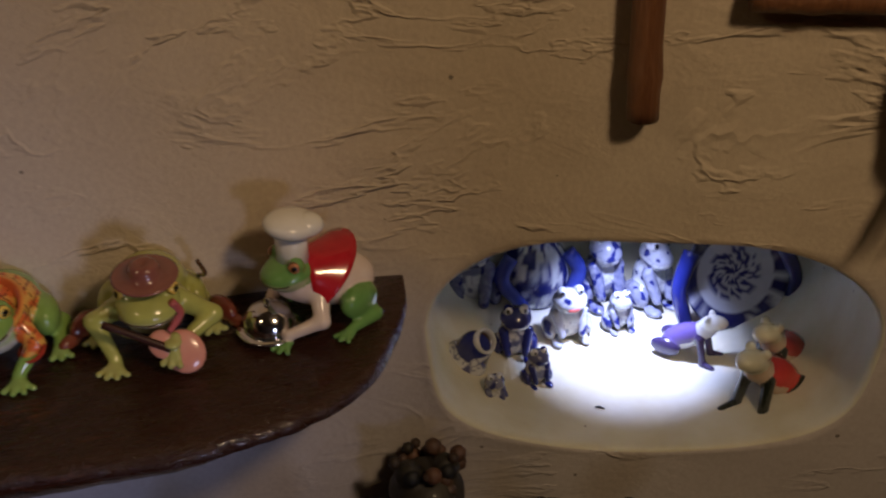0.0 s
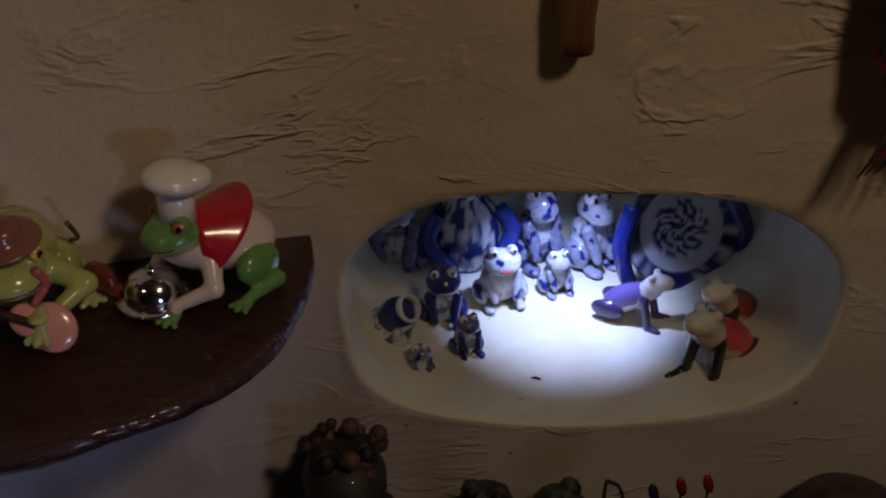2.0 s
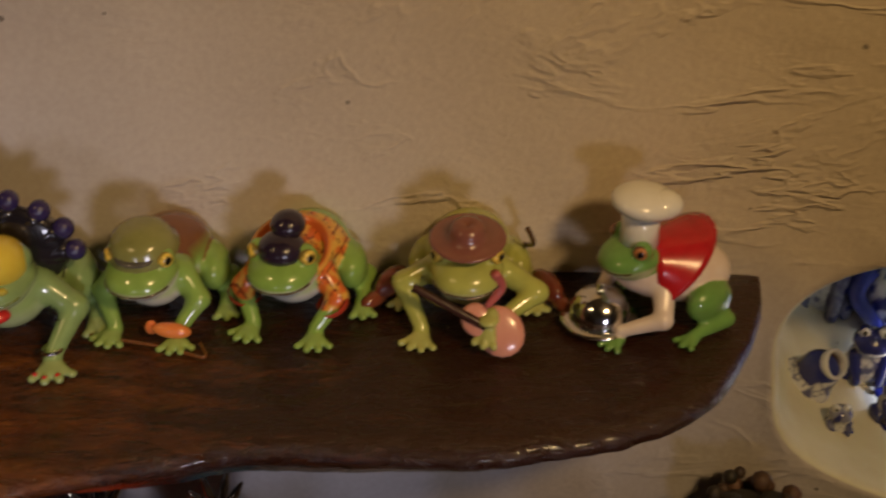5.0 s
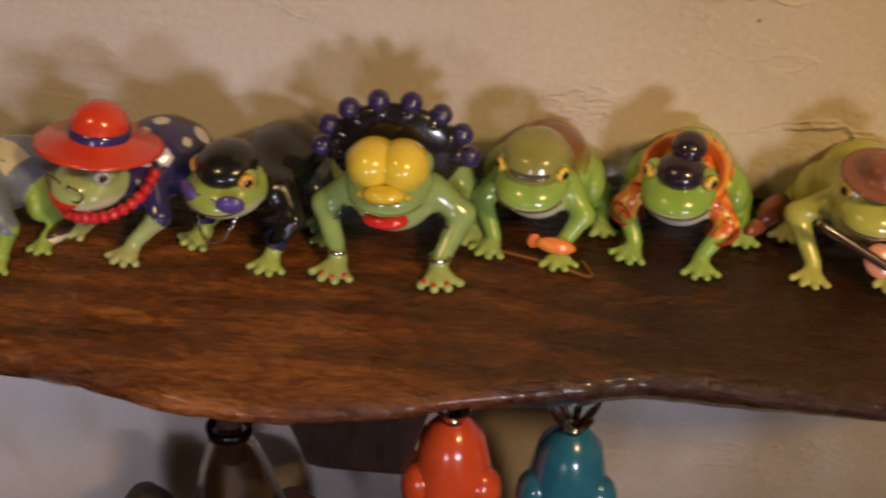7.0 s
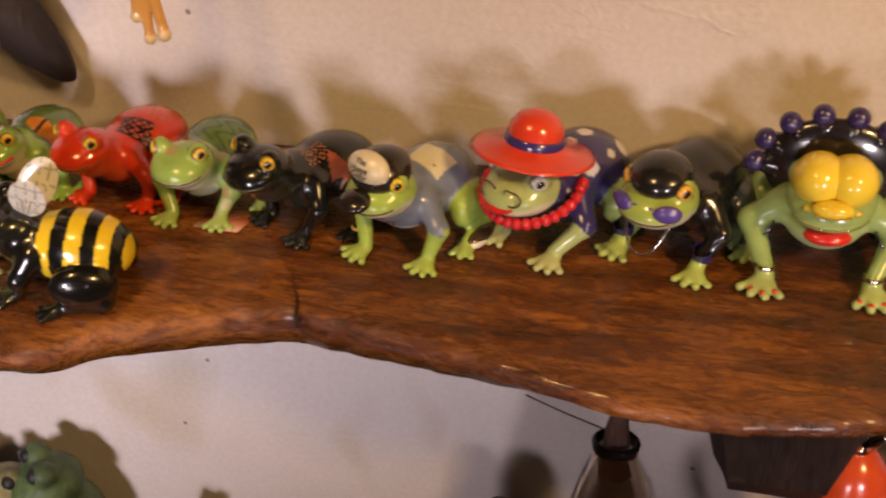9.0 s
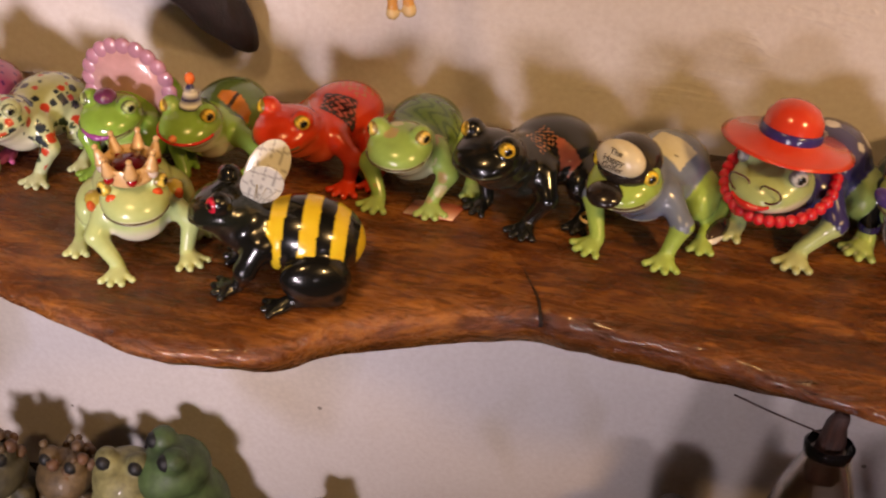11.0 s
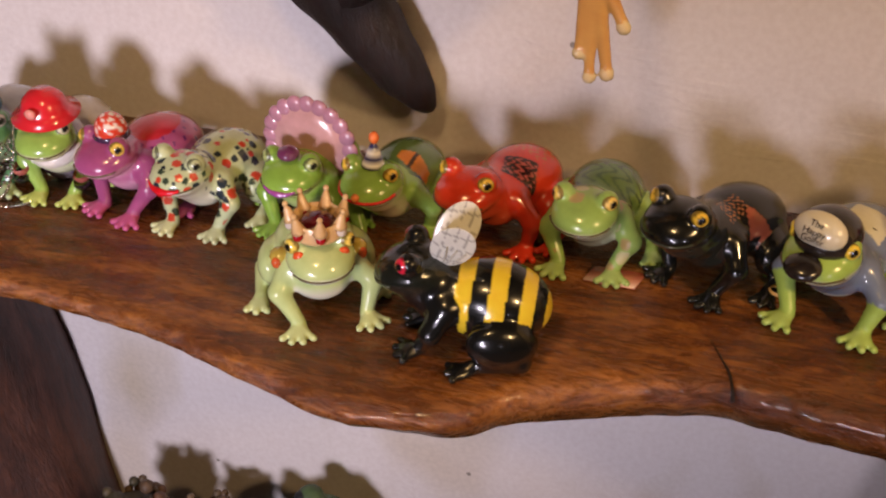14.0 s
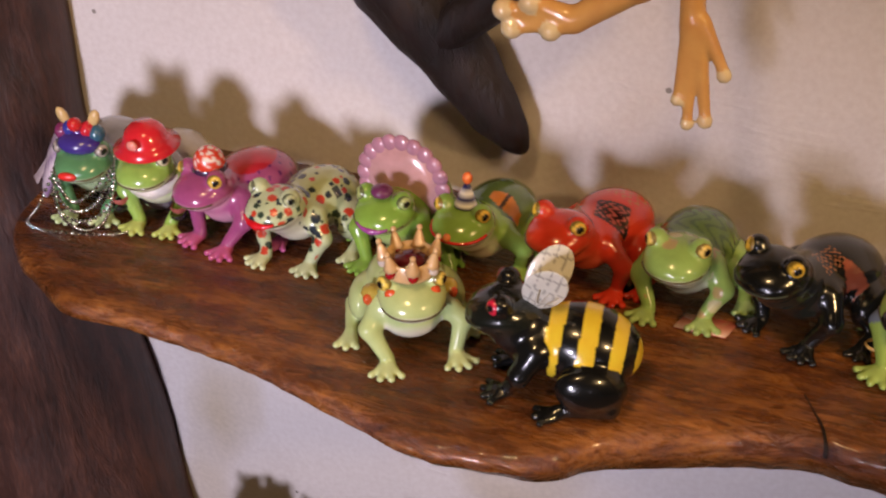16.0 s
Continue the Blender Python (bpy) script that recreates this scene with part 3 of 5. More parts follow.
    return pts, quads, grad, [prims[i][4] for i in near]


def toes(prims, palm, heading, spread, length, tag="foot", r=0.0038):
    prims.append(blob((palm[0] + 0.006 * math.sin(radians(heading)), palm[1] - 0.006 * math.cos(radians(heading)), palm[2] - 0.0015), (0.0095, 0.0100, 0.0042), None, tag, 0.004))
    for a in spread:
        d = np.array([math.sin(radians(heading + a)), -math.cos(radians(heading + a)), 0.0])
        tip = np.array(palm) + d * length
        tip[2] = 0.0034
        prims.append(limb(np.array(palm) - d * 0.002, tip, r * 1.15, r * 0.75, tag, 0.004))
        prims.append(blob(tip, (r * 0.92, r * 0.92, r * 0.8), None, tag, 0.002))


def stance(left, right, out=0.013):
    """Elbows and wrists for front feet set down at left and right, each (x, y)."""
    arms = {}
    for s, (x, y) in ((-1, left), (1, right)):
        shoulder = (s * 0.030, -0.018)
        elbow = (0.5 * (x + shoulder[0]) + s * out, 0.5 * (y + shoulder[1]) + 0.004, 0.036)
        arms[s] = (elbow, (x, y + 0.009, 0.010))
    return arms


def squat_frog(arms=None, head=(0, 0, 0), feet=0.034, hind=0.058):
    """The usual crouching frog, which looks along -y."""
    hx, hy, hz = head
    p = [
        blob((0, 0.026, 0.049), (0.039, 0.051, 0.034), rot3(-10), "body"),
        blob((0, -0.018, 0.046), (0.031, 0.029, 0.027), None, "chest", 0.014),
        blob((hx, -0.040 + hy, 0.067 + hz), (0.032, 0.030, 0.0175), rot3(6), "head", 0.010),
        blob((hx * 1.2, -0.054 + hy, 0.0615 + hz), (0.025, 0.019, 0.0115), None, "head", 0.010),
    ]
    if hy < -0.006 or hz > 0.010:
        p.append(blob((hx * 0.5, -0.030 + 0.5 * hy, 0.056 + 0.5 * hz), (0.028, 0.026 - 0.4 * hy, 0.021), rot3(8), "chest", 0.012))
    for s in (-1, 1):
        p.append(blob((s * 0.0215 + hx, -0.040 + hy, 0.0825 + hz), 0.0105, None, "eye", 0.005))
        p.append(blob((s * 0.039, 0.032, 0.031), (0.0165, 0.032, 0.023), rot3(-10, 0, s * 18), "thigh", 0.006))
        p.append(limb((s * (hind - 0.008), 0.048, 0.011), (s * (hind - 0.001), 0.006, 0.007), 0.010, 0.006, "thigh", 0.006))
        toes(p, (s * hind, 0.004, 0.005), s * 18, (-32, 0, 32), 0.019)
        elbow, wrist = (s * 0.046, -0.030, 0.034), (s * feet, -0.050, 0.010)
        if arms and s in arms:
            elbow, wrist = arms[s]
        p.append(limb((s * 0.028, -0.018, 0.054), elbow, 0.0125, 0.0095, "arm", 0.009))
        p.append(limb(elbow, wrist, 0.0095, 0.0068, "fore", 0.005))
        if wrist[2] < 0.02:
            toes(p, (wrist[0], wrist[1] - 0.003, 0.0055), s * 12, (-44, -14, 16, 46), 0.0205)
    return p


def upright_frog(h=0.1, w=1.0):
    """A small frog sitting up, about h high."""
    k = h / 0.1
    p = [blob((0, 0.004 * k, 0.034 * k), (0.027 * k * w, 0.024 * k, 0.034 * k), None, "body", 0.01 * k), blob((0, -0.004 * k, 0.074 * k), (0.025 * k * w, 0.023 * k, 0.017 * k), None, "head", 0.007 * k), blob((0, -0.016 * k, 0.069 * k), (0.020 * k * w, 0.014 * k, 0.010 * k), None, "head", 0.006 * k)]
    for s in (-1, 1):
        p.append(blob((s * 0.012 * k * w, -0.006 * k, 0.090 * k), 0.0088 * k, None, "eye", 0.003 * k))
        p.append(blob((s * 0.027 * k * w, 0.004 * k, 0.018 * k), (0.011 * k, 0.022 * k, 0.018 * k), None, "thigh", 0.004 * k))
        p.append(limb((s * 0.020 * k * w, -0.010 * k, 0.052 * k), (s * 0.014 * k * w, -0.026 * k, 0.020 * k), 0.008 * k, 0.006 * k, "arm", 0.004 * k))
        p.append(blob((s * 0.020 * k * w, -0.024 * k, 0.005 * k), (0.009 * k, 0.014 * k, 0.005 * k), None, "foot", 0.003 * k))
    return p


def hashed(*k):
    return (math.sin(sum(v * w for v, w in zip(k, (12.9898, 78.233, 37.719)))) * 43758.5453) % 1


def frog_clay(prims, paint, step=0.0021):
    clay = Clay()
    pts, quads, normals, tags = skin_of(prims, step)
    clay.add(pts.tolist(), quads.tolist(), [paint(p, n, t) for p, n, t in zip(pts, normals, tags)])
    return clay


def default_paint(skin, belly, foot=None, back=None):
    def paint(p, n, t):
        c = skin
        if t in ("body", "chest", "head"):
            c = lerp3(skin, belly, min(1, max(0, (-n[2] + 0.05) * 2.4)))
            if back and n[2] > 0.1 and t == "body":
                c = lerp3(c, back, min(1, (n[2] - 0.1) * 2))
        elif t == "foot":
            c = foot or skin
        return c
    return paint


def frog_eyes(clay, head=(0, 0, 0), iris=(0.85, 0.60, 0.08), r=0.0085, white=None):
    hx, hy, hz = head if any(head) and not any(clay.shift) else (0, 0, 0)
    for s in (-1, 1):
        look_d = Vector((s * 0.75, -0.62, 0.15)).normalized()
        def colour(d, ld=look_d):
            a = d.dot(ld)
            return BLACK if a > 0.885 else (iris if a > 0.62 else (white or lerp3(iris, BLACK, 0.75)))
        clay.ball((s * 0.0236 + hx, -0.0432 + hy, 0.0830 + hz), r, colour, seg=20, rings=16)


def mouth(clay, prims, head=(0, 0, 0), colour=(0.10, 0.08, 0.04), r=0.0010, span=62, z=0.0590, thick=None):
    kept, clay.shift = clay.shift, (0.0, 0.0, 0.0)
    hx, hy, hz = head if any(head) else clay.head
    pts = []
    for a in np.linspace(-span, span, 15):
        d = np.array([math.sin(radians(a)), -math.cos(radians(a)), 0.0])
        ts = np.linspace(0.0, 0.06, 90)
        zz = z + hz + 0.004 * (abs(a) / span) ** 2
        ps = np.array([hx, -0.040 + hy, zz]) + ts[:, None] * d
        f = whole(ps, prims)
        out = np.argmax(f > 0) if (f > 0).any() else 30
        pts.append(ps[out])
    clay.rope(pts, thick or r, colour, 30, 6)
    clay.shift = kept


def place_frog(x, y, heading, size=1.0):
    """x, y: between the front feet."""
    m = Matrix.Translation((x, y, SHELF_TOP + 0.0005)) @ Matrix.Rotation(radians(heading), 4, "Z")
    return m @ Matrix.Translation((0, 0.052 * size, 0)) @ Matrix.Diagonal((size, size, size, 1))

# ---- the frogs on the shelf ----
ROW = "glazed frogs on the slab shelf"


def finish(clay, x, y, heading, size, label):
    return clay.done("frog_figurine", place_frog(x, y, heading, size), label, ROW)


def chef_frog():
    pr = squat_frog({-1: ((-0.048, -0.034, 0.036), (-0.022, -0.066, 0.026)), 1: ((0.050, -0.030, 0.030), (0.030, -0.066, 0.014))}, (0, -0.004, 0.018))
    pr[1] = blob((0, -0.016, 0.060), (0.032, 0.028, 0.030), None, "chest", 0.014)

    def paint(p, n, t):
        if t in ("body", "chest", "arm", "fore"):
            return (0.78, 0.66, 0.58)
        return default_paint((0.16, 0.34, 0.08), (0.5, 0.55, 0.3))(p, n, t)
    c = frog_clay(pr, paint)
    h = (0, -0.004, 0.018)
    frog_eyes(c, h, (0.55, 0.22, 0.08))
    mouth(c, pr, h)
    # red cape, thick and flared over the back
    verts, n_a, n_v = [], 21, 8
    for thick in (0.0, 0.003):
        for i in range(n_a):
            ang = radians(-125 + 250 * i / (n_a - 1))
            run = 0.078 * max(0.10, math.cos(ang * 0.72)) ** 1.2
            for j in range(n_v):
                f = j / (n_v - 1)
                r = 0.031 + 0.016 * f - thick
                verts.append((r * 1.05 * math.sin(ang), -0.030 + run * f, 0.070 + r * 0.95 * math.cos(ang) - 0.006 * f))
    m = n_a * n_v
    faces = []
    for i in range(n_a - 1):
        for j in range(n_v - 1):
            q = i * n_v + j
            faces += [(q, q + 1, q + n_v + 1, q + n_v), (m + q + n_v, m + q + n_v + 1, m + q + 1, m + q)]
        q = i * n_v + n_v - 1
        faces += [(q, m + q, m + q + n_v, q + n_v), (i * n_v, (i + 1) * n_v, m + (i + 1) * n_v, m + i * n_v)]
    c.add(verts, faces, [(0.50, 0.016, 0.020)] * len(verts))
    # toque
    c.turned([(0.0, 0.092), (0.0205, 0.092), (0.0195, 0.112), (0.0205, 0.134), (0.0, 0.138)], (0, -0.036, 0.004), WHITE, None, 20)
    c.ball((0.004, -0.036, 0.148), (0.031, 0.036, 0.016), WHITE, rot3(-8, 6), 22, 14)
    c.ball((0.014, -0.022, 0.146), (0.020, 0.022, 0.015), WHITE, None, 18, 12)
    # silver cover on a tray
    c.turned([(0.0, 0.0), (0.040, 0.0), (0.042, 0.003), (0.040, 0.005), (0.033, 0.006)], (-0.006, -0.072, 0.006), SILVER, rot3(0, 0, 0), 28, 1)
    c.turned([(0.032, 0.0), (0.033, 0.004), (0.031, 0.016), (0.024, 0.027), (0.012, 0.034), (0.004, 0.036), (0.0045, 0.041), (0.0, 0.043)], (-0.006, -0.072, 0.010), SILVER, None, 28, 1)
    return finish(c, 0.568, -0.085, -68, 0.84, "green chef frog with white toque, red scarf and silver cover")


def cowboy_frog():
    arms = {-1: ((-0.058, -0.024, 0.040), (-0.040, -0.052, 0.010)), 1: ((0.062, -0.034, 0.040), (0.026, -0.060, 0.024))}
    pr = squat_frog(arms)
    toes(pr, (0.022, -0.066, 0.024), -20, (-30, 0, 30), 0.018)
    for q in pr[-7:]:
        q[1][2] += 0.012
        if q[0] == "c":
            q[2][2] += 0.010
    c = frog_clay(pr, default_paint((0.44, 0.46, 0.10), (0.58, 0.58, 0.30), (0.48, 0.50, 0.14)))
    frog_eyes(c)
    mouth(c, pr)
    hat = (0.24, 0.09, 0.065)
    def brim(f, a):
        return hat
    c.turned([(0.0, 0.0), (0.020, 0.001), (0.031, 0.003), (0.034, 0.007), (0.031, 0.008), (0.017, 0.006), (0.0158, 0.015), (0.013, 0.021), (0.006, 0.023), (0.0, 0.019)], (0, -0.036, 0.090), brim, rot3(8), 26)
    c.rope([(0.024, -0.06, 0.076), (0.030, -0.055, 0.058), (0.018, -0.066, 0.045)], [0.0045, 0.005, 0.003], (0.5, 0.12, 0.12), 12)
    # brown boots on the hind feet
    for s in (-1, 1):
        c.ball((s * 0.072, 0.012, 0.016), (0.011, 0.024, 0.014), (0.16, 0.035, 0.015), rot3(0, 0, s * 32), 14, 10)
        c.ball((s * 0.086, -0.006, 0.009), (0.008, 0.018, 0.008), (0.20, 0.05, 0.02), rot3(0, 0, s * 40), 12, 8)
    # guitar
    c.ball((0.030, -0.070, 0.022), (0.021, 0.024, 0.0055), (0.72, 0.33, 0.24), rot3(58, 0, 0) @ rot3(0, 0, 35), 18, 10)
    c.ball((0.010, -0.068, 0.032), (0.014, 0.016, 0.005), (0.72, 0.33, 0.24), rot3(58, 0, 0) @ rot3(0, 0, 35), 16, 10)
    c.rope([(0.018, -0.075, 0.030), (-0.046, -0.062, 0.060)], 0.0042, (0.05, 0.02, 0.015), 10)
    c.rope([(0.052, 0.00, 0.085), (0.058, 0.012, 0.062), (0.05, 0.03, 0.05)], 0.0025, (0.1, 0.05, 0.02), 10)
    return finish(c, 0.432, -0.106, -4, 0.98, "yellow-green frog in a pinkish brown cowboy hat playing guitar")


def shirt_frog():
    pr = squat_frog(feet=0.030)

    def paint(p, n, t):
        if t == "arm" or (t == "body" and p[1] < 0.035) or (t == "fore" and p[2] > 0.028):
            if abs(math.sin(p[1] * 210 + p[0] * 90)) < 0.16 or abs(math.sin(p[0] * 190 - p[2] * 120)) < 0.11:
                return (0.20, 0.03, 0.012)
            leaf = noise.noise((p[0] * 110, p[1] * 110, p[2] * 110))
            return lerp3((0.80, 0.45, 0.07), (0.74, 0.17, 0.025), min(1, max(0, leaf * 4 + (0.7 if t != "body" else 0.1))))
        return default_paint((0.26, 0.44, 0.08), (0.66, 0.66, 0.58), (0.30, 0.46, 0.10))(p, n, t)
    c = frog_clay(pr, paint)
    frog_eyes(c)
    mouth(c, pr)
    c.ball((0, -0.040, 0.086), (0.022, 0.022, 0.016), (0.025, 0.015, 0.03), None, 18, 12)
    c.ball((0.002, -0.026, 0.103), (0.016, 0.017, 0.013), (0.025, 0.015, 0.03), None, 18, 12)
    c.turned([(0.030, 0), (0.036, 0.006), (0.039, 0.016), (0.034, 0.017), (0.029, 0.008)], (0, -0.012, 0.060), lambda f, a: (0.80, 0.42, 0.06) if f < 0.7 else (0.70, 0.14, 0.02), rot3(25), 26)
    for s in (-1, 1):
        c.turned([(0.0145, -0.002), (0.0158, 0.0), (0.015, 0.004)], (s * 0.043, -0.034, 0.028), (0.45, 0.05, 0.02), rot3(20, s * -20, 0), 14)
    return finish(c, 0.272, -0.098, -14, 0.96, "green frog in an orange patterned shirt with black hair")


def hunter_frog():
    pr = squat_frog(feet=0.030)
    c = frog_clay(pr, default_paint((0.28, 0.45, 0.09), (0.62, 0.62, 0.50), (0.34, 0.48, 0.12), (0.20, 0.07, 0.02)))
    frog_eyes(c)
    mouth(c, pr)
    c.turned([(0.0, 0.004), (0.030, 0.0), (0.033, 0.003), (0.028, 0.008), (0.027, 0.016), (0.018, 0.022), (0.0, 0.024)], (0, -0.030, 0.083), (0.27, 0.27, 0.08), rot3(14, 0, 0), 22)
    c.ball((0, -0.054, 0.086), (0.018, 0.010, 0.003), (0.10, 0.09, 0.07), rot3(14), 14, 8)
    c.ball((0.028, -0.058, 0.0165), (0.018, 0.007, 0.0075), (0.85, 0.26, 0.06), rot3(0, 8, 8), 16, 10)
    c.ball((0.008, -0.056, 0.016), (0.006, 0.002, 0.008), (0.85, 0.22, 0.05), rot3(0, 8, 8), 10, 8)
    c.rope([(-0.06, -0.060, 0.004), (0.02, -0.066, 0.003), (0.062, -0.075, 0.003), (0.052, -0.055, 0.003)], 0.0018, BROWN, 24)
    return finish(c, 0.152, -0.102, -10, 0.96, "green fishing frog with brown cap and an orange fish")


def spiky_frog():
    pr = squat_frog({-1: ((-0.052, -0.022, 0.036), (-0.038, -0.050, 0.010)), 1: ((0.052, -0.022, 0.036), (0.038, -0.050, 0.010))}, (0, 0.004, 0.006))

    def paint(p, n, t):
        if t == "body" and n[2] > 0.1:
            return (0.03, 0.03, 0.025)
        return default_paint((0.27, 0.40, 0.14), (0.40, 0.50, 0.25), (0.36, 0.46, 0.17))(p, n, t)
    c = frog_clay(pr, paint)
    h = (0, 0.004, 0.006)
    for s in (-1, 1):
        c.ball((s * 0.0105, -0.041, 0.0885), (0.0195, 0.026, 0.0195), (0.78, 0.60, 0.06), rot3(-24, s * 8, 0), 24, 16)
        c.ball((s * 0.016, -0.0625, 0.0760), (0.0045, 0.0035, 0.0028), (0.50, 0.42, 0.05), None, 10, 8)
    c.rope([(-0.013, -0.0722, 0.0775), (0.0, -0.0738, 0.0765), (0.013, -0.0722, 0.0775)], 0.0008, (0.35, 0.26, 0.02), 10, 5)
    c.ball((0, -0.0655, 0.0785), (0.0150, 0.0085, 0.0070), (0.72, 0.55, 0.05), rot3(-10), 18, 10)
    mouth(c, pr, h, (0.16, 0.22, 0.05), 0.0010, 50, 0.058)
    c.ball((0, -0.058, 0.052), (0.017, 0.010, 0.0060), RED, None, 16, 10)
    # black frilled crest with knobs
    for i in range(8):
        a = radians(-88 + 176 * i / 7)
        p = (0.050 * math.sin(a), -0.006, 0.076 + 0.040 * math.cos(a))
        c.rope([(0.026 * math.sin(a), -0.006, 0.074 + 0.022 * math.cos(a)), p], [0.012, 0.0085], (0.012, 0.010, 0.016), 6, 10)
        c.ball((0.055 * math.sin(a), -0.007, 0.076 + 0.045 * math.cos(a)), 0.0085, (0.03, 0.02, 0.10), None, 12, 8)
    c.ball((0, -0.008, 0.080), (0.050, 0.012, 0.039), (0.012, 0.010, 0.014), None, 26, 16)
    for s in (-1, 1):
        c.turned([(0.011, -0.0012), (0.0122, 0), (0.011, 0.0012)], (s * 0.045, -0.026, 0.036), BLACK, rot3(25, s * 40, 0), 14)
        c.turned([(0.0075, -0.002), (0.009, 0), (0.0075, 0.002)], (s * 0.038, -0.049, 0.015), SILVER, None, 14, 1)
        for q in (-0.010, -0.001, 0.009):
            c.ball((s * 0.038 + q * 0.9, -0.0725 + abs(q) * 0.4, 0.0055), 0.0024, RED, None, 6, 5)
    return finish(c, 0.039, -0.142, -1, 1.12, "green frog with yellow face, red lips and black knobbed crest")


def biker_frog():
    h = (-0.005, -0.012, -0.001)
    pr = squat_frog(head=h, feet=0.036)

    def paint(p, n, t):
        if t in ("body", "arm", "chest") or (t == "fore" and p[2] > 0.016):
            return (0.009, 0.009, 0.0085)
        if t == "thigh":
            return (0.05, 0.075, 0.08)
        return default_paint((0.33, 0.45, 0.10), (0.60, 0.62, 0.45), (0.38, 0.50, 0.14))(p, n, t)
    c = frog_clay(pr, paint)
    frog_eyes(c, h, iris=(0.8, 0.42, 0.06))
    c.head, c.shift = h, h
    mouth(c, pr)
    c.ball((0, -0.036, 0.088), (0.027, 0.028, 0.016), (0.012, 0.012, 0.013), rot3(10), 20, 12)
    for s in (-1, 1):
        c.ball((s * 0.021, -0.064, 0.070), (0.0125, 0.005, 0.0085), (0.09, 0.06, 0.30), rot3(0, 0, s * 28), 16, 10)
    c.rope([(-0.009, -0.067, 0.072), (0.009, -0.067, 0.072)], 0.0018, PURPLE, 6)
    c.rope([(-0.020, -0.058, 0.054), (-0.012, -0.066, 0.030), (0.0, -0.068, 0.024), (0.012, -0.066, 0.032), (0.021, -0.056, 0.054)], 0.0012, SILVER, 26, 6, 1)
    c.shift = (0.0, 0.0, 0.0)
    for s in (-1, 1):
        c.turned([(0.0085, -0.006), (0.0095, 0), (0.0085, 0.006)], (s * 0.038, -0.046, 0.020), NAVY, rot3(20, 0, 0), 14)
    for k in range(5):
        c.ball((-0.014 + 0.007 * k, 0.012, 0.0792), (0.0024, 0.0035, 0.001), (0.16, 0.17, 0.15), None, 8, 6)
    return finish(c, -0.092, -0.128, -22, 0.97, "frog in black biker leather with cap and purple sunglasses")


def lady_frog():
    h = (-0.006, -0.016, -0.002)
    pr = squat_frog(head=h, feet=0.030)
    pr[0] = blob((0, 0.022, 0.052), (0.040, 0.048, 0.036), rot3(-16), "body")

    def paint(p, n, t):
        if t in ("body", "arm", "chest"):
            q = np.array(p) / 0.0235
            cell = np.round(q)
            if np.linalg.norm((q - cell) * np.array([1, 1, 1])) < 0.40 and t == "body":
                return (0.62, 0.60, 0.66)
            return (0.035, 0.03, 0.12)
        if t == "thigh":
            return (0.30, 0.42, 0.12)
        return default_paint((0.38, 0.48, 0.20), (0.64, 0.64, 0.50), (0.46, 0.52, 0.26))(p, n, t)
    c = frog_clay(pr, paint)
    frog_eyes(c, h, iris=(0.7, 0.7, 0.66))
    c.head, c.shift = h, h
    mouth(c, pr, colour=RED, thick=[0.0012, 0.004, 0.0012], span=30)
    hat = (0.66, 0.055, 0.025)
    c.turned([(0.0, 0.0), (0.028, 0.000), (0.050, -0.004), (0.055, -0.002), (0.050, 0.000), (0.026, 0.006), (0.0245, 0.012), (0.0235, 0.022), (0.017, 0.031), (0.008, 0.035), (0.0, 0.036)], (0, -0.024, 0.098), hat, rot3(-12), 32)
    c.turned([(0.0262, 0.006), (0.0268, 0.008), (0.0262, 0.013), (0.0250, 0.014)], (0, -0.024, 0.098), (0.04, 0.03, 0.16), rot3(-12), 26)
    beads = [(0.045 * math.sin(a), -0.024 - 0.046 * math.cos(a) * 0.92, 0.045 + 0.020 * (1 - math.cos(a)) * 0.8) for a in np.linspace(-2.1, 2.1, 9)]
    c.beads(beads, 0.0055, (0.62, 0.015, 0.025), 23)
    for s in (-1, 1):
        ring = [(s * 0.0145 + 0.0095 * math.cos(a), -0.0705 + 0.004 * abs(math.cos(a)), 0.0735 + 0.0075 * math.sin(a)) for a in np.linspace(0, 2 * math.pi, 12)]
        c.rope(ring, 0.0009, (0.08, 0.03, 0.03), 24, 5)
    c.shift = (0.0, 0.0, 0.0)
    c.turned([(0.0075, -0.002), (0.009, 0), (0.0075, 0.002)], (-0.032, -0.048, 0.018), RED, None, 12)
    return finish(c, -0.204, -0.128, -32, 0.97, "frog lady in a wide red hat with red beads")


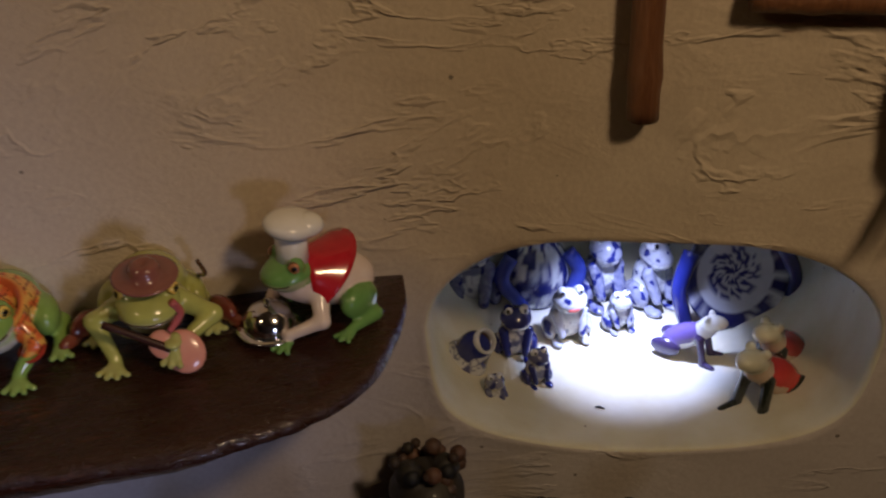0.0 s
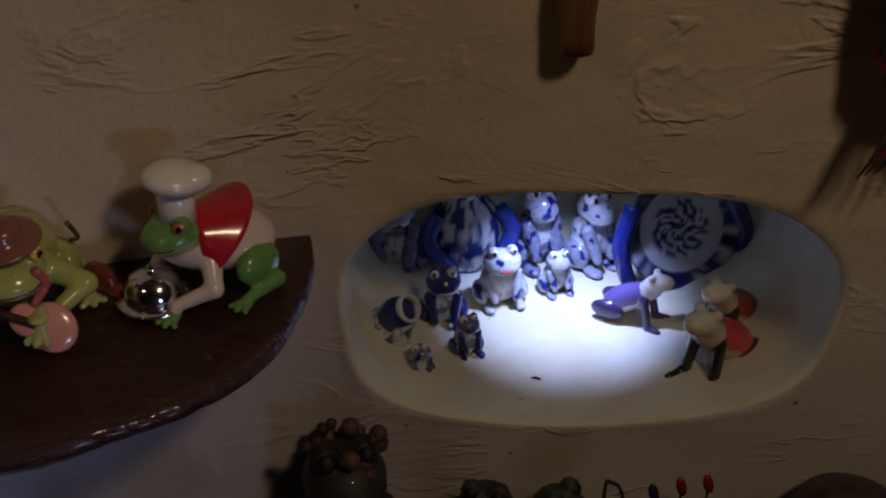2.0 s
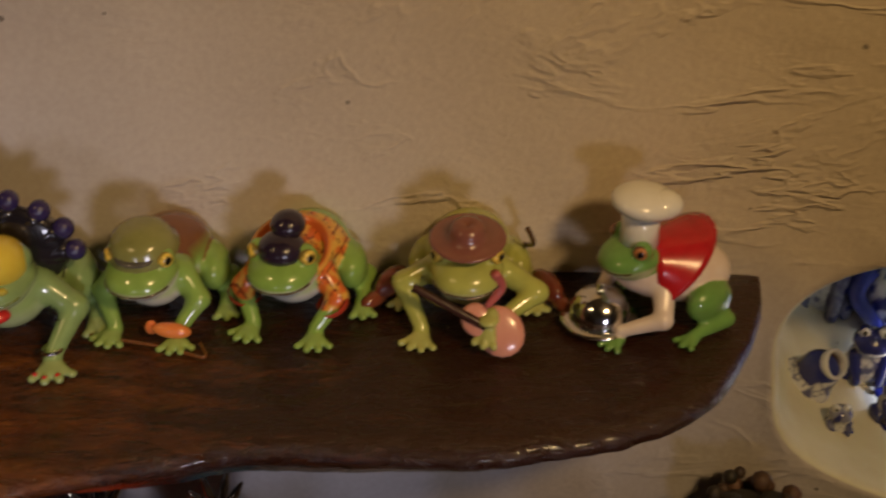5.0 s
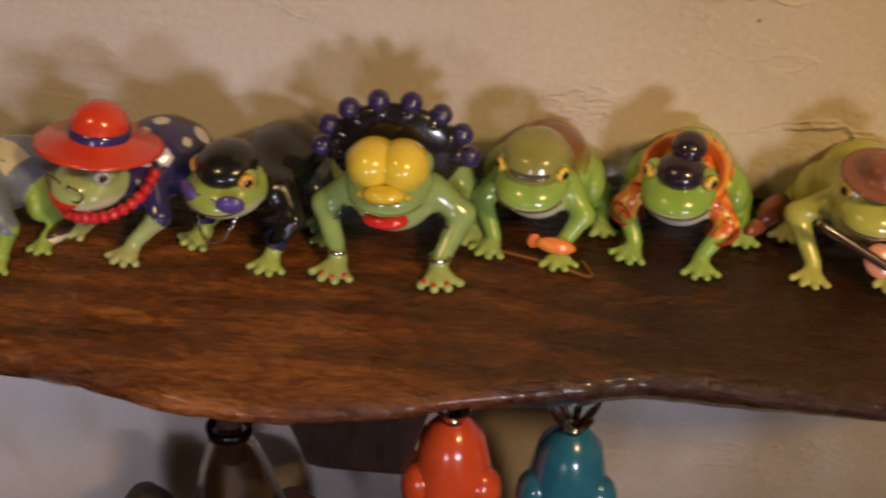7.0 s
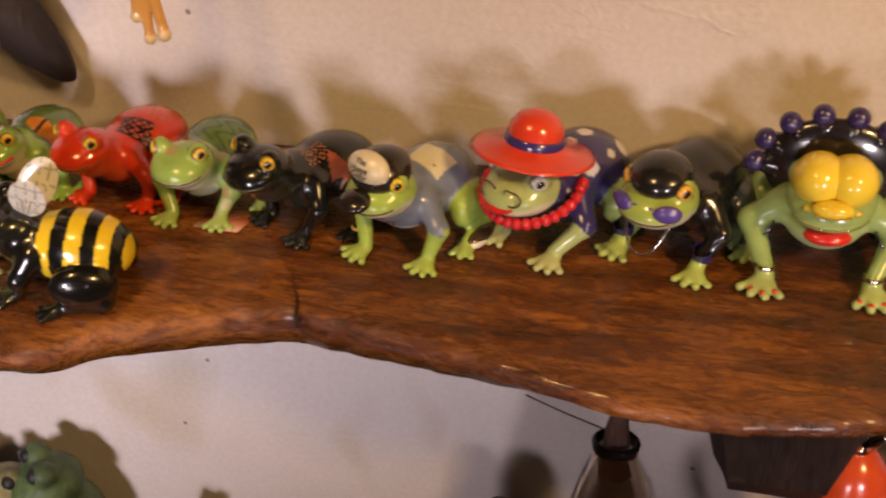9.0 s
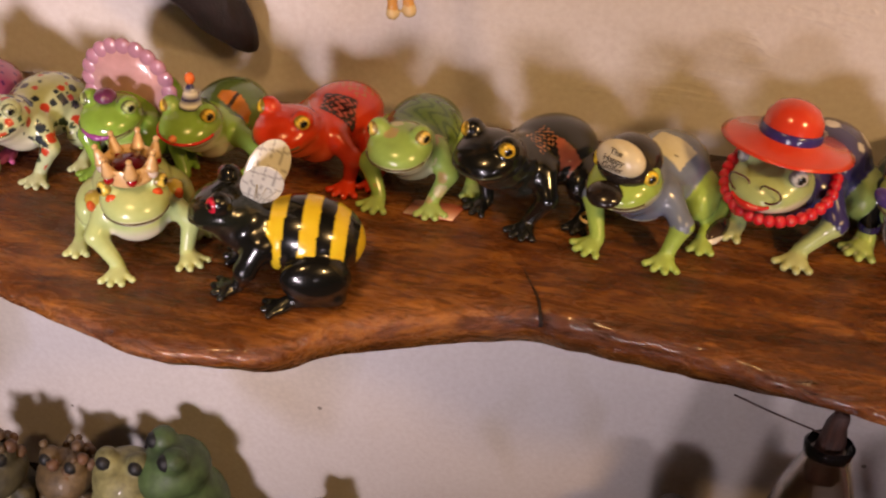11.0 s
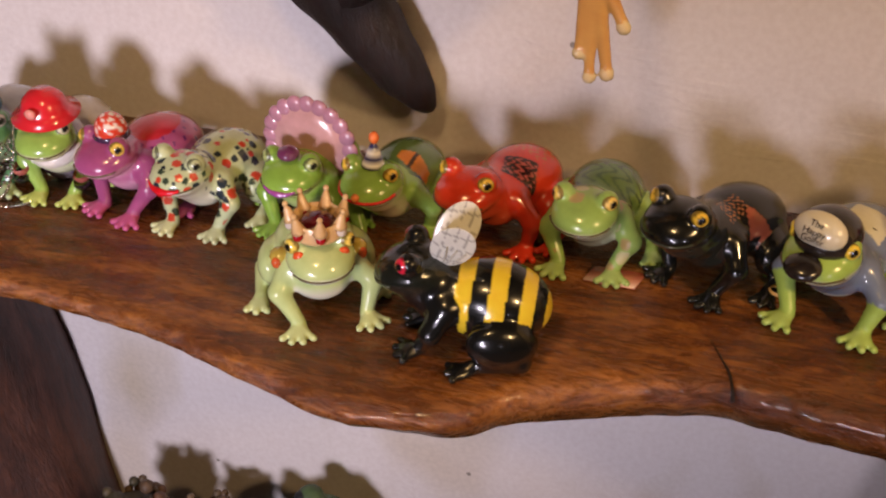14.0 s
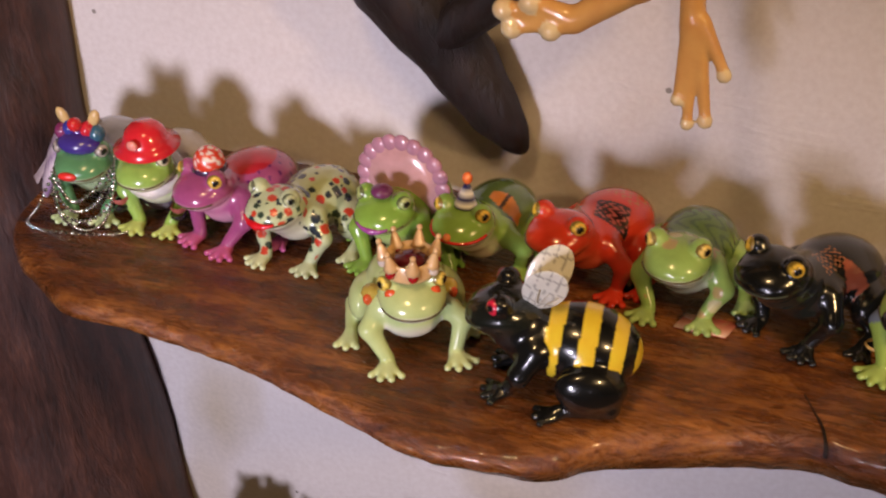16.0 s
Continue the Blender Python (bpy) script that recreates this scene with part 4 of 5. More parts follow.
def golfer_frog():
    h = (0, -0.011, 0.008)
    pr = squat_frog(stance((-0.018, -0.066), (0.044, -0.046)), h)

    def paint(p, n, t):
        if t in ("body", "chest", "arm"):
            if t == "body" and abs(p[0] - 0.008) < 0.019 and 0.0 < p[1] < 0.030 and n[2] > 0.6:
                return (0.62, 0.58, 0.40)
            return (0.17, 0.21, 0.30) if p[2] > 0.032 or t == "arm" else (0.5, 0.52, 0.45)
        return default_paint((0.33, 0.50, 0.10), (0.60, 0.62, 0.42), (0.38, 0.54, 0.13))(p, n, t)
    c = frog_clay(pr, paint)
    frog_eyes(c, h, iris=(0.85, 0.62, 0.05))
    c.head = h
    mouth(c, pr)
    c.shift = h
    c.ball((0, -0.036, 0.086), (0.0285, 0.030, 0.021), (0.02, 0.016, 0.015), rot3(8), 22, 14)
    # cap front and bill
    c.ball((0, -0.0530, 0.0965), (0.0235, 0.0130, 0.0165), (0.72, 0.66, 0.50), rot3(-14), 20, 14)
    c.ball((0.0, -0.075, 0.0715), (0.0165, 0.015, 0.0075), (0.018, 0.014, 0.014), rot3(16), 18, 10)
    lines = (("The", 0.1075, -0.0620), ("Happy", 0.1015, -0.0655), ("Golfer", 0.0950, -0.0672))
    for text, z, y in lines:
        c.writing(text, 0.0078, Matrix.Translation((0, y - 0.0006, z)) @ Matrix.Rotation(radians(62), 4, "X"), (0.04, 0.03, 0.03))
    c.shift = (0.0, 0.0, 0.0)
    for k in range(3):
        c.ball((0.008, 0.007 + 0.008 * k, 0.0785 - 0.001 * k), (0.013, 0.0015, 0.0012), (0.15, 0.13, 0.08), None, 10, 6)
    c.turned([(0.0078, -0.002), (0.0092, 0), (0.0078, 0.002)], (-0.034, -0.047, 0.017), (0.62, 0.38, 0.10), None, 14)
    c.ball((0.062, 0.022, 0.008), (0.009, 0.022, 0.008), (0.05, 0.03, 0.02), None, 14, 10)
    c.ball((0.062, 0.014, 0.006), (0.0095, 0.016, 0.006), (0.7, 0.68, 0.62), None, 14, 10)
    return finish(c, -0.325, -0.162, -26, 0.90, "green golfer frog in grey-blue shirt and lettered black cap")


def plain_frog(x, y, heading, size, skin, belly, foot, back, iris, label, extra=None, arms=None, head=(0, 0, 0), paint=None, line=(0.10, 0.08, 0.04), eyes=True):
    pr = squat_frog(arms, head)
    c = frog_clay(pr, paint or default_paint(skin, belly, foot, back), 0.0018)
    if eyes:
        frog_eyes(c, head, iris)
    c.head = head
    mouth(c, pr, head, line)
    if extra:
        c.shift = head
        extra(c, pr)
        c.shift = (0.0, 0.0, 0.0)
    return finish(c, x, y, heading, size, label)


def speckled(base, spots, size, share, parts=("body", "chest", "thigh", "arm", "fore", "head")):
    def paint(p, n, t):
        c = base(p, n, t)
        if t in parts and n[2] > -0.25:
            q = np.array(p) / size
            cell = np.floor(q)
            k = hashed(*cell)
            centre = cell + 0.5 + 0.25 * (np.array([hashed(k, 1, 2), hashed(k, 3, 4), hashed(k, 5, 6)]) - 0.5)
            if k < share and np.linalg.norm(q - centre) < 0.42 + 0.2 * hashed(k, 7, 8):
                c = spots[int(k / share * len(spots)) % len(spots)]
        return c
    return paint


def marked(base, mark):
    """Paint with a mark on the back: mark(x, y) gives a colour or nothing."""
    def paint(p, n, t):
        if t in ("body", "chest") and n[2] > 0.15:
            return mark(p[0], p[1]) or base(p, n, t)
        return base(p, n, t)
    return paint


def black_mark(x, y):
    u, v = x - 0.010, y + 0.004
    if 0.010 < u < 0.030 and abs(v - 0.012) < 0.003 + 0.55 * (u - 0.010):
        return (0.30, 0.075, 0.04)
    if -0.010 < u < 0.012 and -0.014 < v < 0.014 and math.sin(u * 1100) * math.sin(v * 1100) > 0.25:
        return (0.30, 0.12, 0.05)
    return None


def red_mark(x, y):
    u, v = 0.87 * (x - 0.016) + 0.5 * (y - 0.002), -0.5 * (x - 0.016) + 0.87 * (y - 0.002)
    if abs(u) < 0.017 and abs(v) < 0.013:
        line = abs(u + 0.0035 * math.sin(v * 900)) % 0.0085 < 0.0024 and abs(v) < 0.0105
        return (0.42, 0.10, 0.10) if line else (0.035, 0.010, 0.014)
    if y > 0.024 and abs(x) < 0.026 and math.sin(x * 700 + 2 * math.sin(y * 500)) > 0.72:
        return (0.40, 0.13, 0.02)
    return None


def green_back_mark(x, y):
    return (0.045, 0.10, 0.03) if y > -0.006 and math.sin(x * 420 + 3 * math.sin(y * 260)) > 0.55 else None


def clown_mark(x, y):
    u, v = x - 0.018, y - 0.004
    if abs(abs(u) - 0.008) < 0.0085 and abs(v) < 0.012 - 0.4 * abs(u):
        return (0.62, 0.22, 0.03) if abs(u) > 0.002 else (0.05, 0.03, 0.02)
    return (0.05, 0.05, 0.10) if math.hypot(x - 0.036, y + 0.012) < 0.010 else None


def beanie_mark(x, y):
    return (0.42, 0.02, 0.03) if math.hypot(x / 0.026, (y - 0.018) / 0.034) < 1 else ((0.10, 0.02, 0.12) if math.sin(x * 420) * math.sin(y * 420 + 1) > 0.8 else None)


def card_extra(c, pr):
    c.shift = (0.0, 0.0, 0.0)
    corners = [(0.010, -0.034), (0.062, -0.028), (0.056, -0.056), (0.006, -0.060)]
    c.add([(x, y, z) for z in (0.0004, 0.0022) for x, y in corners], [(3, 2, 1, 0), (4, 5, 6, 7), (0, 1, 5, 4), (1, 2, 6, 5), (2, 3, 7, 6), (3, 0, 4, 7)], [(0.55, 0.06, 0.03)] * 6 + [(0.62, 0.42, 0.30)] * 2)


def clown_extra(c, pr):
    c.turned([(0.0, 0.0), (0.0125, 0.0), (0.0115, 0.004), (0.0105, 0.0041), (0.0095, 0.010), (0.0085, 0.0101), (0.0072, 0.016), (0.0060, 0.0161), (0.0045, 0.022), (0.0, 0.030)], (0, -0.036, 0.083), lambda f, a: (NAVY if int(f * 9) % 4 < 2 else WHITE), rot3(-8), 16)
    c.ball((0, -0.032, 0.114), (0.0055, 0.0055, 0.007), (0.75, 0.16, 0.03), None, 12, 8)
    mouth(c, pr, colour=RED, r=0.0017, span=75, z=0.0605)
    c.ball((0, -0.0745, 0.066), 0.0045, (0.72, 0.20, 0.06), None, 10, 8)


def frill_extra(c, pr):
    pink = (0.42, 0.20, 0.27)
    c.shift = (0.0, 0.010, 0.004)
    for i in range(13):
        a = radians(-105 + 210 * i / 12)
        c.ball((0.046 * math.sin(a), -0.010, 0.080 + 0.046 * math.cos(a)), (0.0100, 0.005, 0.0100), pink, None, 14, 10)
    c.turned([(0.0, 0.006), (0.022, 0.005), (0.046, 0.003), (0.047, 0.0), (0.046, -0.003), (0.0, -0.005)], (0, -0.010, 0.080), lambda f, a: (0.50, 0.27, 0.27), rot3(90), 30)
    c.shift = c.head
    c.ball((0, -0.046, 0.092), (0.012, 0.012, 0.0075), (0.14, 0.03, 0.09), None, 14, 8)
    mouth(c, pr, colour=(0.30, 0.06, 0.26), thick=[0.001, 0.004, 0.001], span=32)


def king_extra(c, pr):
    gold = (0.66, 0.42, 0.20)
    c.turned([(0.020, 0.0), (0.0235, 0.001), (0.0245, 0.005), (0.0225, 0.008), (0.0245, 0.018), (0.0232, 0.019), (0.0205, 0.004)], (0, -0.034, 0.087), gold, None, 24)
    for i in range(7):
        a = 2 * math.pi * i / 7
        d = (math.sin(a), -math.cos(a))
        c.rope([(0.0235 * d[0], -0.034 + 0.0235 * d[1], 0.101), (0.0275 * d[0], -0.034 + 0.0275 * d[1], 0.116)], [0.0075, 0.0018], gold, 5, 8)
        c.ball((0.028 * d[0], -0.034 + 0.028 * d[1], 0.118), 0.0030, gold, None, 8, 6)
        c.ball((0.0252 * d[0], -0.034 + 0.0252 * d[1], 0.096), (0.0050, 0.0050, 0.0055), (0.35, 0.005, 0.01) if i % 2 == 0 else (0.60, 0.50, 0.42), None, 10, 8)
    c.ball((0, -0.034, 0.098), (0.018, 0.018, 0.008), (0.10, 0.006, 0.01), None, 14, 8)
    for s in (-1, 1):
        c.shift = c.head
        c.ball((s * 0.020, -0.052, 0.0745), (0.0065, 0.004, 0.006), (0.68, 0.09, 0.02), rot3(0, 0, s * 20), 10, 8)
        c.shift = (0.0, 0.0, 0.0)
        c.ball((s * 0.036, -0.012, 0.064), (0.010, 0.011, 0.008), (0.50, 0.36, 0.06), None, 12, 8)
        c.ball((s * 0.040, -0.020, 0.062), (0.005, 0.005, 0.006), (0.65, 0.1, 0.02), None, 8, 6)


def helmet_extra(c, pr):
    red = (0.60, 0.02, 0.025)
    c.turned([(0.0, 0.0), (0.026, 0.0), (0.035, -0.003), (0.037, -0.001), (0.027, 0.004), (0.025, 0.010), (0.021, 0.019), (0.013, 0.026), (0.0, 0.028)], (0, -0.030, 0.092), red, rot3(6), 26)
    c.ball((0, -0.060, 0.104), (0.007, 0.003, 0.006), (0.72, 0.25, 0.2), None, 8, 6)
    c.turned([(0.026, -0.008), (0.035, 0.0), (0.032, 0.008), (0.024, 0.012)], (0, -0.022, 0.052), (0.72, 0.66, 0.58), rot3(30), 20)
    for s in (-1, 1):
        for k in range(2):
            c.turned([(0.0085, -0.004), (0.0102, 0), (0.0085, 0.004)], (s * 0.036, -0.046 + 0.002 * k, 0.018 + 0.0085 * k), BLACK if k == 0 else (0.3, 0.08, 0.06), rot3(18), 14)


def beanie_extra(c, pr):
    c.ball((0, -0.030, 0.092), (0.0165, 0.017, 0.018), lambda d: (0.75, 0.70, 0.62) if (math.sin(d.x * 9) * math.sin(d.y * 9 + 1) * math.sin(d.z * 9)) > 0.12 else (0.62, 0.05, 0.02), None, 26, 20)
    c.turned([(0.016, -0.004), (0.0195, 0), (0.016, 0.004)], (0, -0.030, 0.086), (0.05, 0.02, 0.05), None, 20)


def carnival_extra(c, pr):
    c.ball((0, -0.040, 0.090), (0.026, 0.022, 0.013), (0.05, 0.03, 0.20), None, 16, 10)
    for i, col in enumerate(((0.20, 0.03, 0.10), (0.04, 0.04, 0.25), (0.10, 0.02, 0.16), (0.5, 0.02, 0.03), (0.03, 0.1, 0.16))):
        c.ball((-0.020 + 0.010 * i, -0.038, 0.100 + 0.004 * (i % 2)), (0.009, 0.010, 0.010), col, None, 10, 8)
    for s in (-1, 1):
        c.ball((s * 0.018, -0.036, 0.117), (0.0065, 0.004, 0.011), (0.55, 0.38, 0.16), rot3(0, s * 25, 0), 10, 8)
        c.ball((s * 0.060, -0.004, 0.040), (0.010, 0.032, 0.046), lambda d: lerp3((0.62, 0.52, 0.56), (0.26, 0.16, 0.30), min(1, max(0, math.sin(d.y * 9 + d.z * 6)))), rot3(0, s * -22, s * -24), 24, 18)
        # pale cape like wings
        verts = []
        for j in range(9):
            f = j / 8
            verts.append((s * (0.034 + 0.010 * f), -0.016 + 0.03 * f, 0.084 - 0.006 * f))
            verts.append((s * (0.078 + 0.008 * math.sin(f * 9)), -0.020 + 0.06 * f, 0.016 + 0.006 * math.sin(f * 12)))
        n = len(verts)
        verts += [(x, y + 0.003, z) for x, y, z in verts]
        faces = [(2 * j, 2 * j + 1, 2 * j + 3, 2 * j + 2) for j in range(8)] + [(n + 2 * j + 2, n + 2 * j + 3, n + 2 * j + 1, n + 2 * j) for j in range(8)]
        c.add(verts, faces, [(0.60, 0.50, 0.52)] * len(verts))
    c.ball((0.0, -0.046, 0.113), 0.008, (0.55, 0.02, 0.02), None, 10, 8)
    c.ball((-0.004, -0.074, 0.064), (0.011, 0.004, 0.005), (0.62, 0.03, 0.02), None, 12, 8)
    bead = (0.75, 0.75, 0.72)
    for k in range(3):
        drop = 0.012 * k
        c.beads([(-0.030, -0.040, 0.062), (-0.020 - 0.004 * k, -0.066, 0.046 - drop), (0.0, -0.076, 0.034 - drop), (0.020 + 0.004 * k, -0.066, 0.046 - drop), (0.030, -0.040, 0.062)], 0.0024, bead, 24, 1)
    c.beads([(-0.030, -0.030, 0.068), (-0.034, -0.056, 0.040), (-0.020, -0.075, 0.014), (0.01, -0.084, 0.004), (0.03, -0.072, 0.012), (0.035, -0.052, 0.042), (0.030, -0.030, 0.068)], 0.0022, bead, 52, 1)
    c.beads([(-0.036, -0.036, 0.060), (-0.050, -0.066, 0.020), (-0.060, -0.08, 0.003), (-0.02, -0.092, 0.003), (0.04, -0.085, 0.003), (0.062, -0.07, 0.003)], 0.0022, bead, 46, 1)


def lips_extra(c, pr):
    mouth(c, pr, colour=(0.62, 0.01, 0.015), thick=[0.0015, 0.0055, 0.0015], span=36)


def bee_frog():
    h = (0, -0.010, 0.012)
    pr = squat_frog(stance((-0.024, -0.048), (0.022, -0.050)), h, hind=0.044)
    pr[0] = blob((0, 0.022, 0.050), (0.038, 0.050, 0.036), rot3(-10), "body")

    def paint(p, n, t):
        if t == "body" and p[2] > 0.028:
            for k, (a, b) in enumerate(((-0.013, 0.001), (0.016, 0.031), (0.044, 0.056), (0.066, 0.09))):
                if a < p[1] + 0.12 * (0.05 - p[2]) < b:
                    return (0.78, 0.56, 0.03)
        return (0.006, 0.0065, 0.0065) if t not in ("head",) else (0.010, 0.012, 0.009)
    c = frog_clay(pr, paint, 0.0018)
    frog_eyes(c, h, iris=(0.65, 0.02, 0.05))
    mouth(c, pr, h, colour=(0.05, 0.06, 0.04))
    for s in (-1, 1):
        c.ball((s * 0.013, -0.014, 0.110), (0.0024, 0.018, 0.028), lambda d: (0.36, 0.35, 0.31) if abs(math.sin(d.y * 6 + d.z * 2)) < 0.16 or abs(math.sin(d.z * 5 - d.y)) < 0.14 else (0.70, 0.69, 0.62), rot3(-30, s * 16, s * -8), 44, 40)
        for k in range(3):
            c.rope([(s * (0.0145 + 0.001 * k), -0.022 + 0.004 * k, 0.095), (s * 0.017, -0.018 + 0.008 * k, 0.112 - 0.003 * k)], 0.0008, (0.48, 0.47, 0.42), 5, 5)
    return finish(c, -0.620, -0.263, -82, 0.87, "glossy black bee frog with yellow stripes and white wings")


chef_frog()
cowboy_frog()
shirt_frog()
hunter_frog()
spiky_frog()
biker_frog()
lady_frog()
golfer_frog()
plain_frog(-0.428, -0.148, -34, 0.88, (0.006, 0.0065, 0.006), (0.016, 0.019, 0.015), None, None, (0.75, 0.48, 0.04), "glossy black frog with yellow eyes and an orange mark", paint=marked(default_paint((0.006, 0.0065, 0.006), (0.016, 0.019, 0.015)), black_mark), line=(0.05, 0.06, 0.04), head=(0, -0.024, 0.018), arms=stance((-0.026, -0.046), (0.028, -0.045)))
green_base = default_paint((0.27, 0.42, 0.10), (0.55, 0.58, 0.40), (0.34, 0.48, 0.14), (0.09, 0.17, 0.04))
plain_frog(-0.511, -0.147, -6, 0.85, GREEN, PALE, LIME, DEEP, (0.75, 0.52, 0.10), "green frog with dark green back and pale dots", card_extra, paint=speckled(marked(green_base, green_back_mark), [(0.48, 0.46, 0.24), (0.40, 0.30, 0.12)], 0.016, 0.35, ("arm", "fore", "head")), head=(0, -0.01, 0.008), arms=stance((-0.024, -0.056), (0.03, -0.048)))
plain_frog(-0.607, -0.137, -24, 0.86, (0.58, 0.045, 0.012), (0.66, 0.10, 0.03), (0.60, 0.05, 0.015), None, (0.75, 0.48, 0.04), "orange-red frog with a dark lettered patch", paint=marked(default_paint((0.56, 0.038, 0.010), (0.64, 0.09, 0.03)), red_mark), head=(0, -0.018, 0.009), arms=stance((-0.026, -0.05), (0.042, -0.026)))
plain_frog(-0.691, -0.15, -10, 0.82, (0.22, 0.38, 0.07), (0.62, 0.62, 0.48), None, (0.08, 0.13, 0.04), (0.78, 0.50, 0.06), "green clown frog with a striped party hat", clown_extra, paint=marked(default_paint((0.22, 0.38, 0.07), (0.62, 0.62, 0.48), None, (0.10, 0.17, 0.05)), clown_mark), head=(0, -0.013, 0.011), arms=stance((-0.02, -0.056), (0.042, -0.014)))
plain_frog(-0.765, -0.158, -6, 0.83, (0.20, 0.36, 0.05), (0.40, 0.50, 0.18), None, None, (0.35, 0.42, 0.15), "green frog with a pink scalloped frill collar", frill_extra, head=(0, 0, 0.005), arms=stance((-0.022, -0.056), (0.026, -0.05)))
spot_base = default_paint((0.46, 0.52, 0.30), (0.62, 0.62, 0.48), (0.50, 0.54, 0.30))
plain_frog(-0.858, -0.177, -14, 0.82, PALE, PALE, None, None, (0.42, 0.46, 0.25), "pale green frog spotted with red and black hearts", lips_extra, paint=speckled(spot_base, [(0.02, 0.03, 0.04), (0.5, 0.05, 0.02), (0.03, 0.05, 0.03)], 0.0105, 0.72), head=(0, -0.007, 0.006), arms=stance((-0.018, -0.06), (0.034, -0.046)))
plain_frog(-0.935, -0.172, -20, 0.86, (0.36, 0.07, 0.17), (0.48, 0.20, 0.30), (0.48, 0.09, 0.22), (0.36, 0.015, 0.03), (0.75, 0.5, 0.08), "purple-pink frog with a spotted red beanie", beanie_extra, paint=marked(default_paint((0.33, 0.07, 0.18), (0.50, 0.24, 0.32), (0.46, 0.09, 0.22)), beanie_mark), head=(0, -0.004, 0.003), arms=stance((-0.016, -0.054), (0.026, -0.052)))
plain_frog(-1, -0.164, 4, 0.84, (0.26, 0.42, 0.08), (0.60, 0.60, 0.40), (0.42, 0.50, 0.12), (0.4, 0.36, 0.32), (0.6, 0.55, 0.35), "green frog in a red fire helmet", helmet_extra, head=(0, 0, 0.005), arms=stance((-0.014, -0.056), (0.024, -0.054)))
plain_frog(-1.066, -0.165, 8, 0.86, (0.09, 0.24, 0.10), (0.30, 0.38, 0.22), (0.40, 0.50, 0.24), (0.3, 0.3, 0.34), (0.4, 0.35, 0.3), "carnival frog with beaded necklaces and pale cape", carnival_extra, arms=stance((-0.020, -0.058), (0.020, -0.056)))
king_base = default_paint((0.47, 0.57, 0.24), (0.68, 0.68, 0.55), (0.52, 0.60, 0.28))
plain_frog(-0.687, -0.275, 28, 0.84, LIME, PALE, None, None, (0.8, 0.6, 0.1), "pale green king frog with a gold crown", king_extra, paint=king_base, head=(0, 0.006, 0.008), arms=stance((-0.026, -0.054), (0.04, -0.048)))
bee_frog()

# ---- the niche ----
def niche_place(u, d, heading=0.0, size=1.0, z=0.0):
    """u: along the wall from the niche's middle; d: depth from the wall's face."""
    x = 0.988 + u * 0.95 + d * 0.313
    y = float(wall_y(0.988)) - 0.313 * u + d * 0.95
    return Matrix.Translation((x, y, NICHE_FLOOR + z)) @ Matrix.Rotation(radians(heading - 18), 4, "Z") @ Matrix.Diagonal((size, size, size, 1))


NICHE_FLOOR = 0.9478
spot_data = bpy.data.lights.new("niche_lamp_light", "SPOT")
spot_data.energy, spot_data.color, spot_data.spot_size, spot_data.spot_blend, spot_data.shadow_soft_size = 42, (0.70, 0.78, 1.0), radians(74), 1.0, 0.012
spot = new("niche_lamp_light", spot_data)
spot.matrix_world = look(tuple(niche_place(-0.004, 0.215).translation + Vector((0, 0, 0.262))), tuple(niche_place(-0.004, 0.228).translation))


def build_niche_floor():
    verts, faces = [], []
    top, n = [], 40
    for i in range(n):
        a = 2 * math.pi * i / n
        c, s = math.cos(a), math.sin(a)
        r = (abs(c) ** 4 + abs(s) ** 4) ** (-0.25)
        m = niche_place(0.215 * r * c, 0.195 + 0.186 * r * s)
        top.append(m.translation)
    for z in (0.0, -0.012):
        for p in top:
            verts.append((p.x, p.y, p.z + z))
    faces.append(tuple(range(n)))
    faces.append(tuple(reversed(range(n, 2 * n))))
    for i in range(n):
        faces.append((i, n + i, n + (i + 1) % n, (i + 1) % n))
    ob = mesh_object("niche_floor", verts, faces, [NICHE_PLASTER], False)
    return tagged(ob, "smooth white plaster floor of the niche", "floor", kind="structure")


build_niche_floor()
COBALT, CREAM = (0.017, 0.022, 0.15), (0.60, 0.61, 0.62)


def blue_white(seed, dark=0.5):
    """Brushed cobalt on white glaze: thin strokes and petals, and solid blue limbs and crown where it is dark."""
    def paint(p, n, t):
        q = (p[0] * 120 + seed, p[1] * 120, p[2] * 95)
        stroke = min(1, max(0, (0.10 - abs(noise.noise(q))) * 14))
        petal = min(1, max(0, (noise.noise((p[0] * 75 + seed, p[1] * 75 + 5, p[2] * 75)) - 0.30 + 0.25 * dark) * 9))
        f = max(0.75 * stroke * (0.35 + 0.65 * dark), petal)
        if t in ("thigh", "arm", "foot"):
            f = max(f, min(1, 0.15 + 1.15 * dark - 0.35 * abs(noise.noise(q))))
        if t == "head" and n[2] > 0.0:
            f = max(f, min(1, 1.25 * dark - 0.2))
        if t == "body" and n[1] < -0.45:
            f *= 0.55 + 0.3 * dark
        return lerp3(CREAM, COBALT, min(1, f))
    return paint


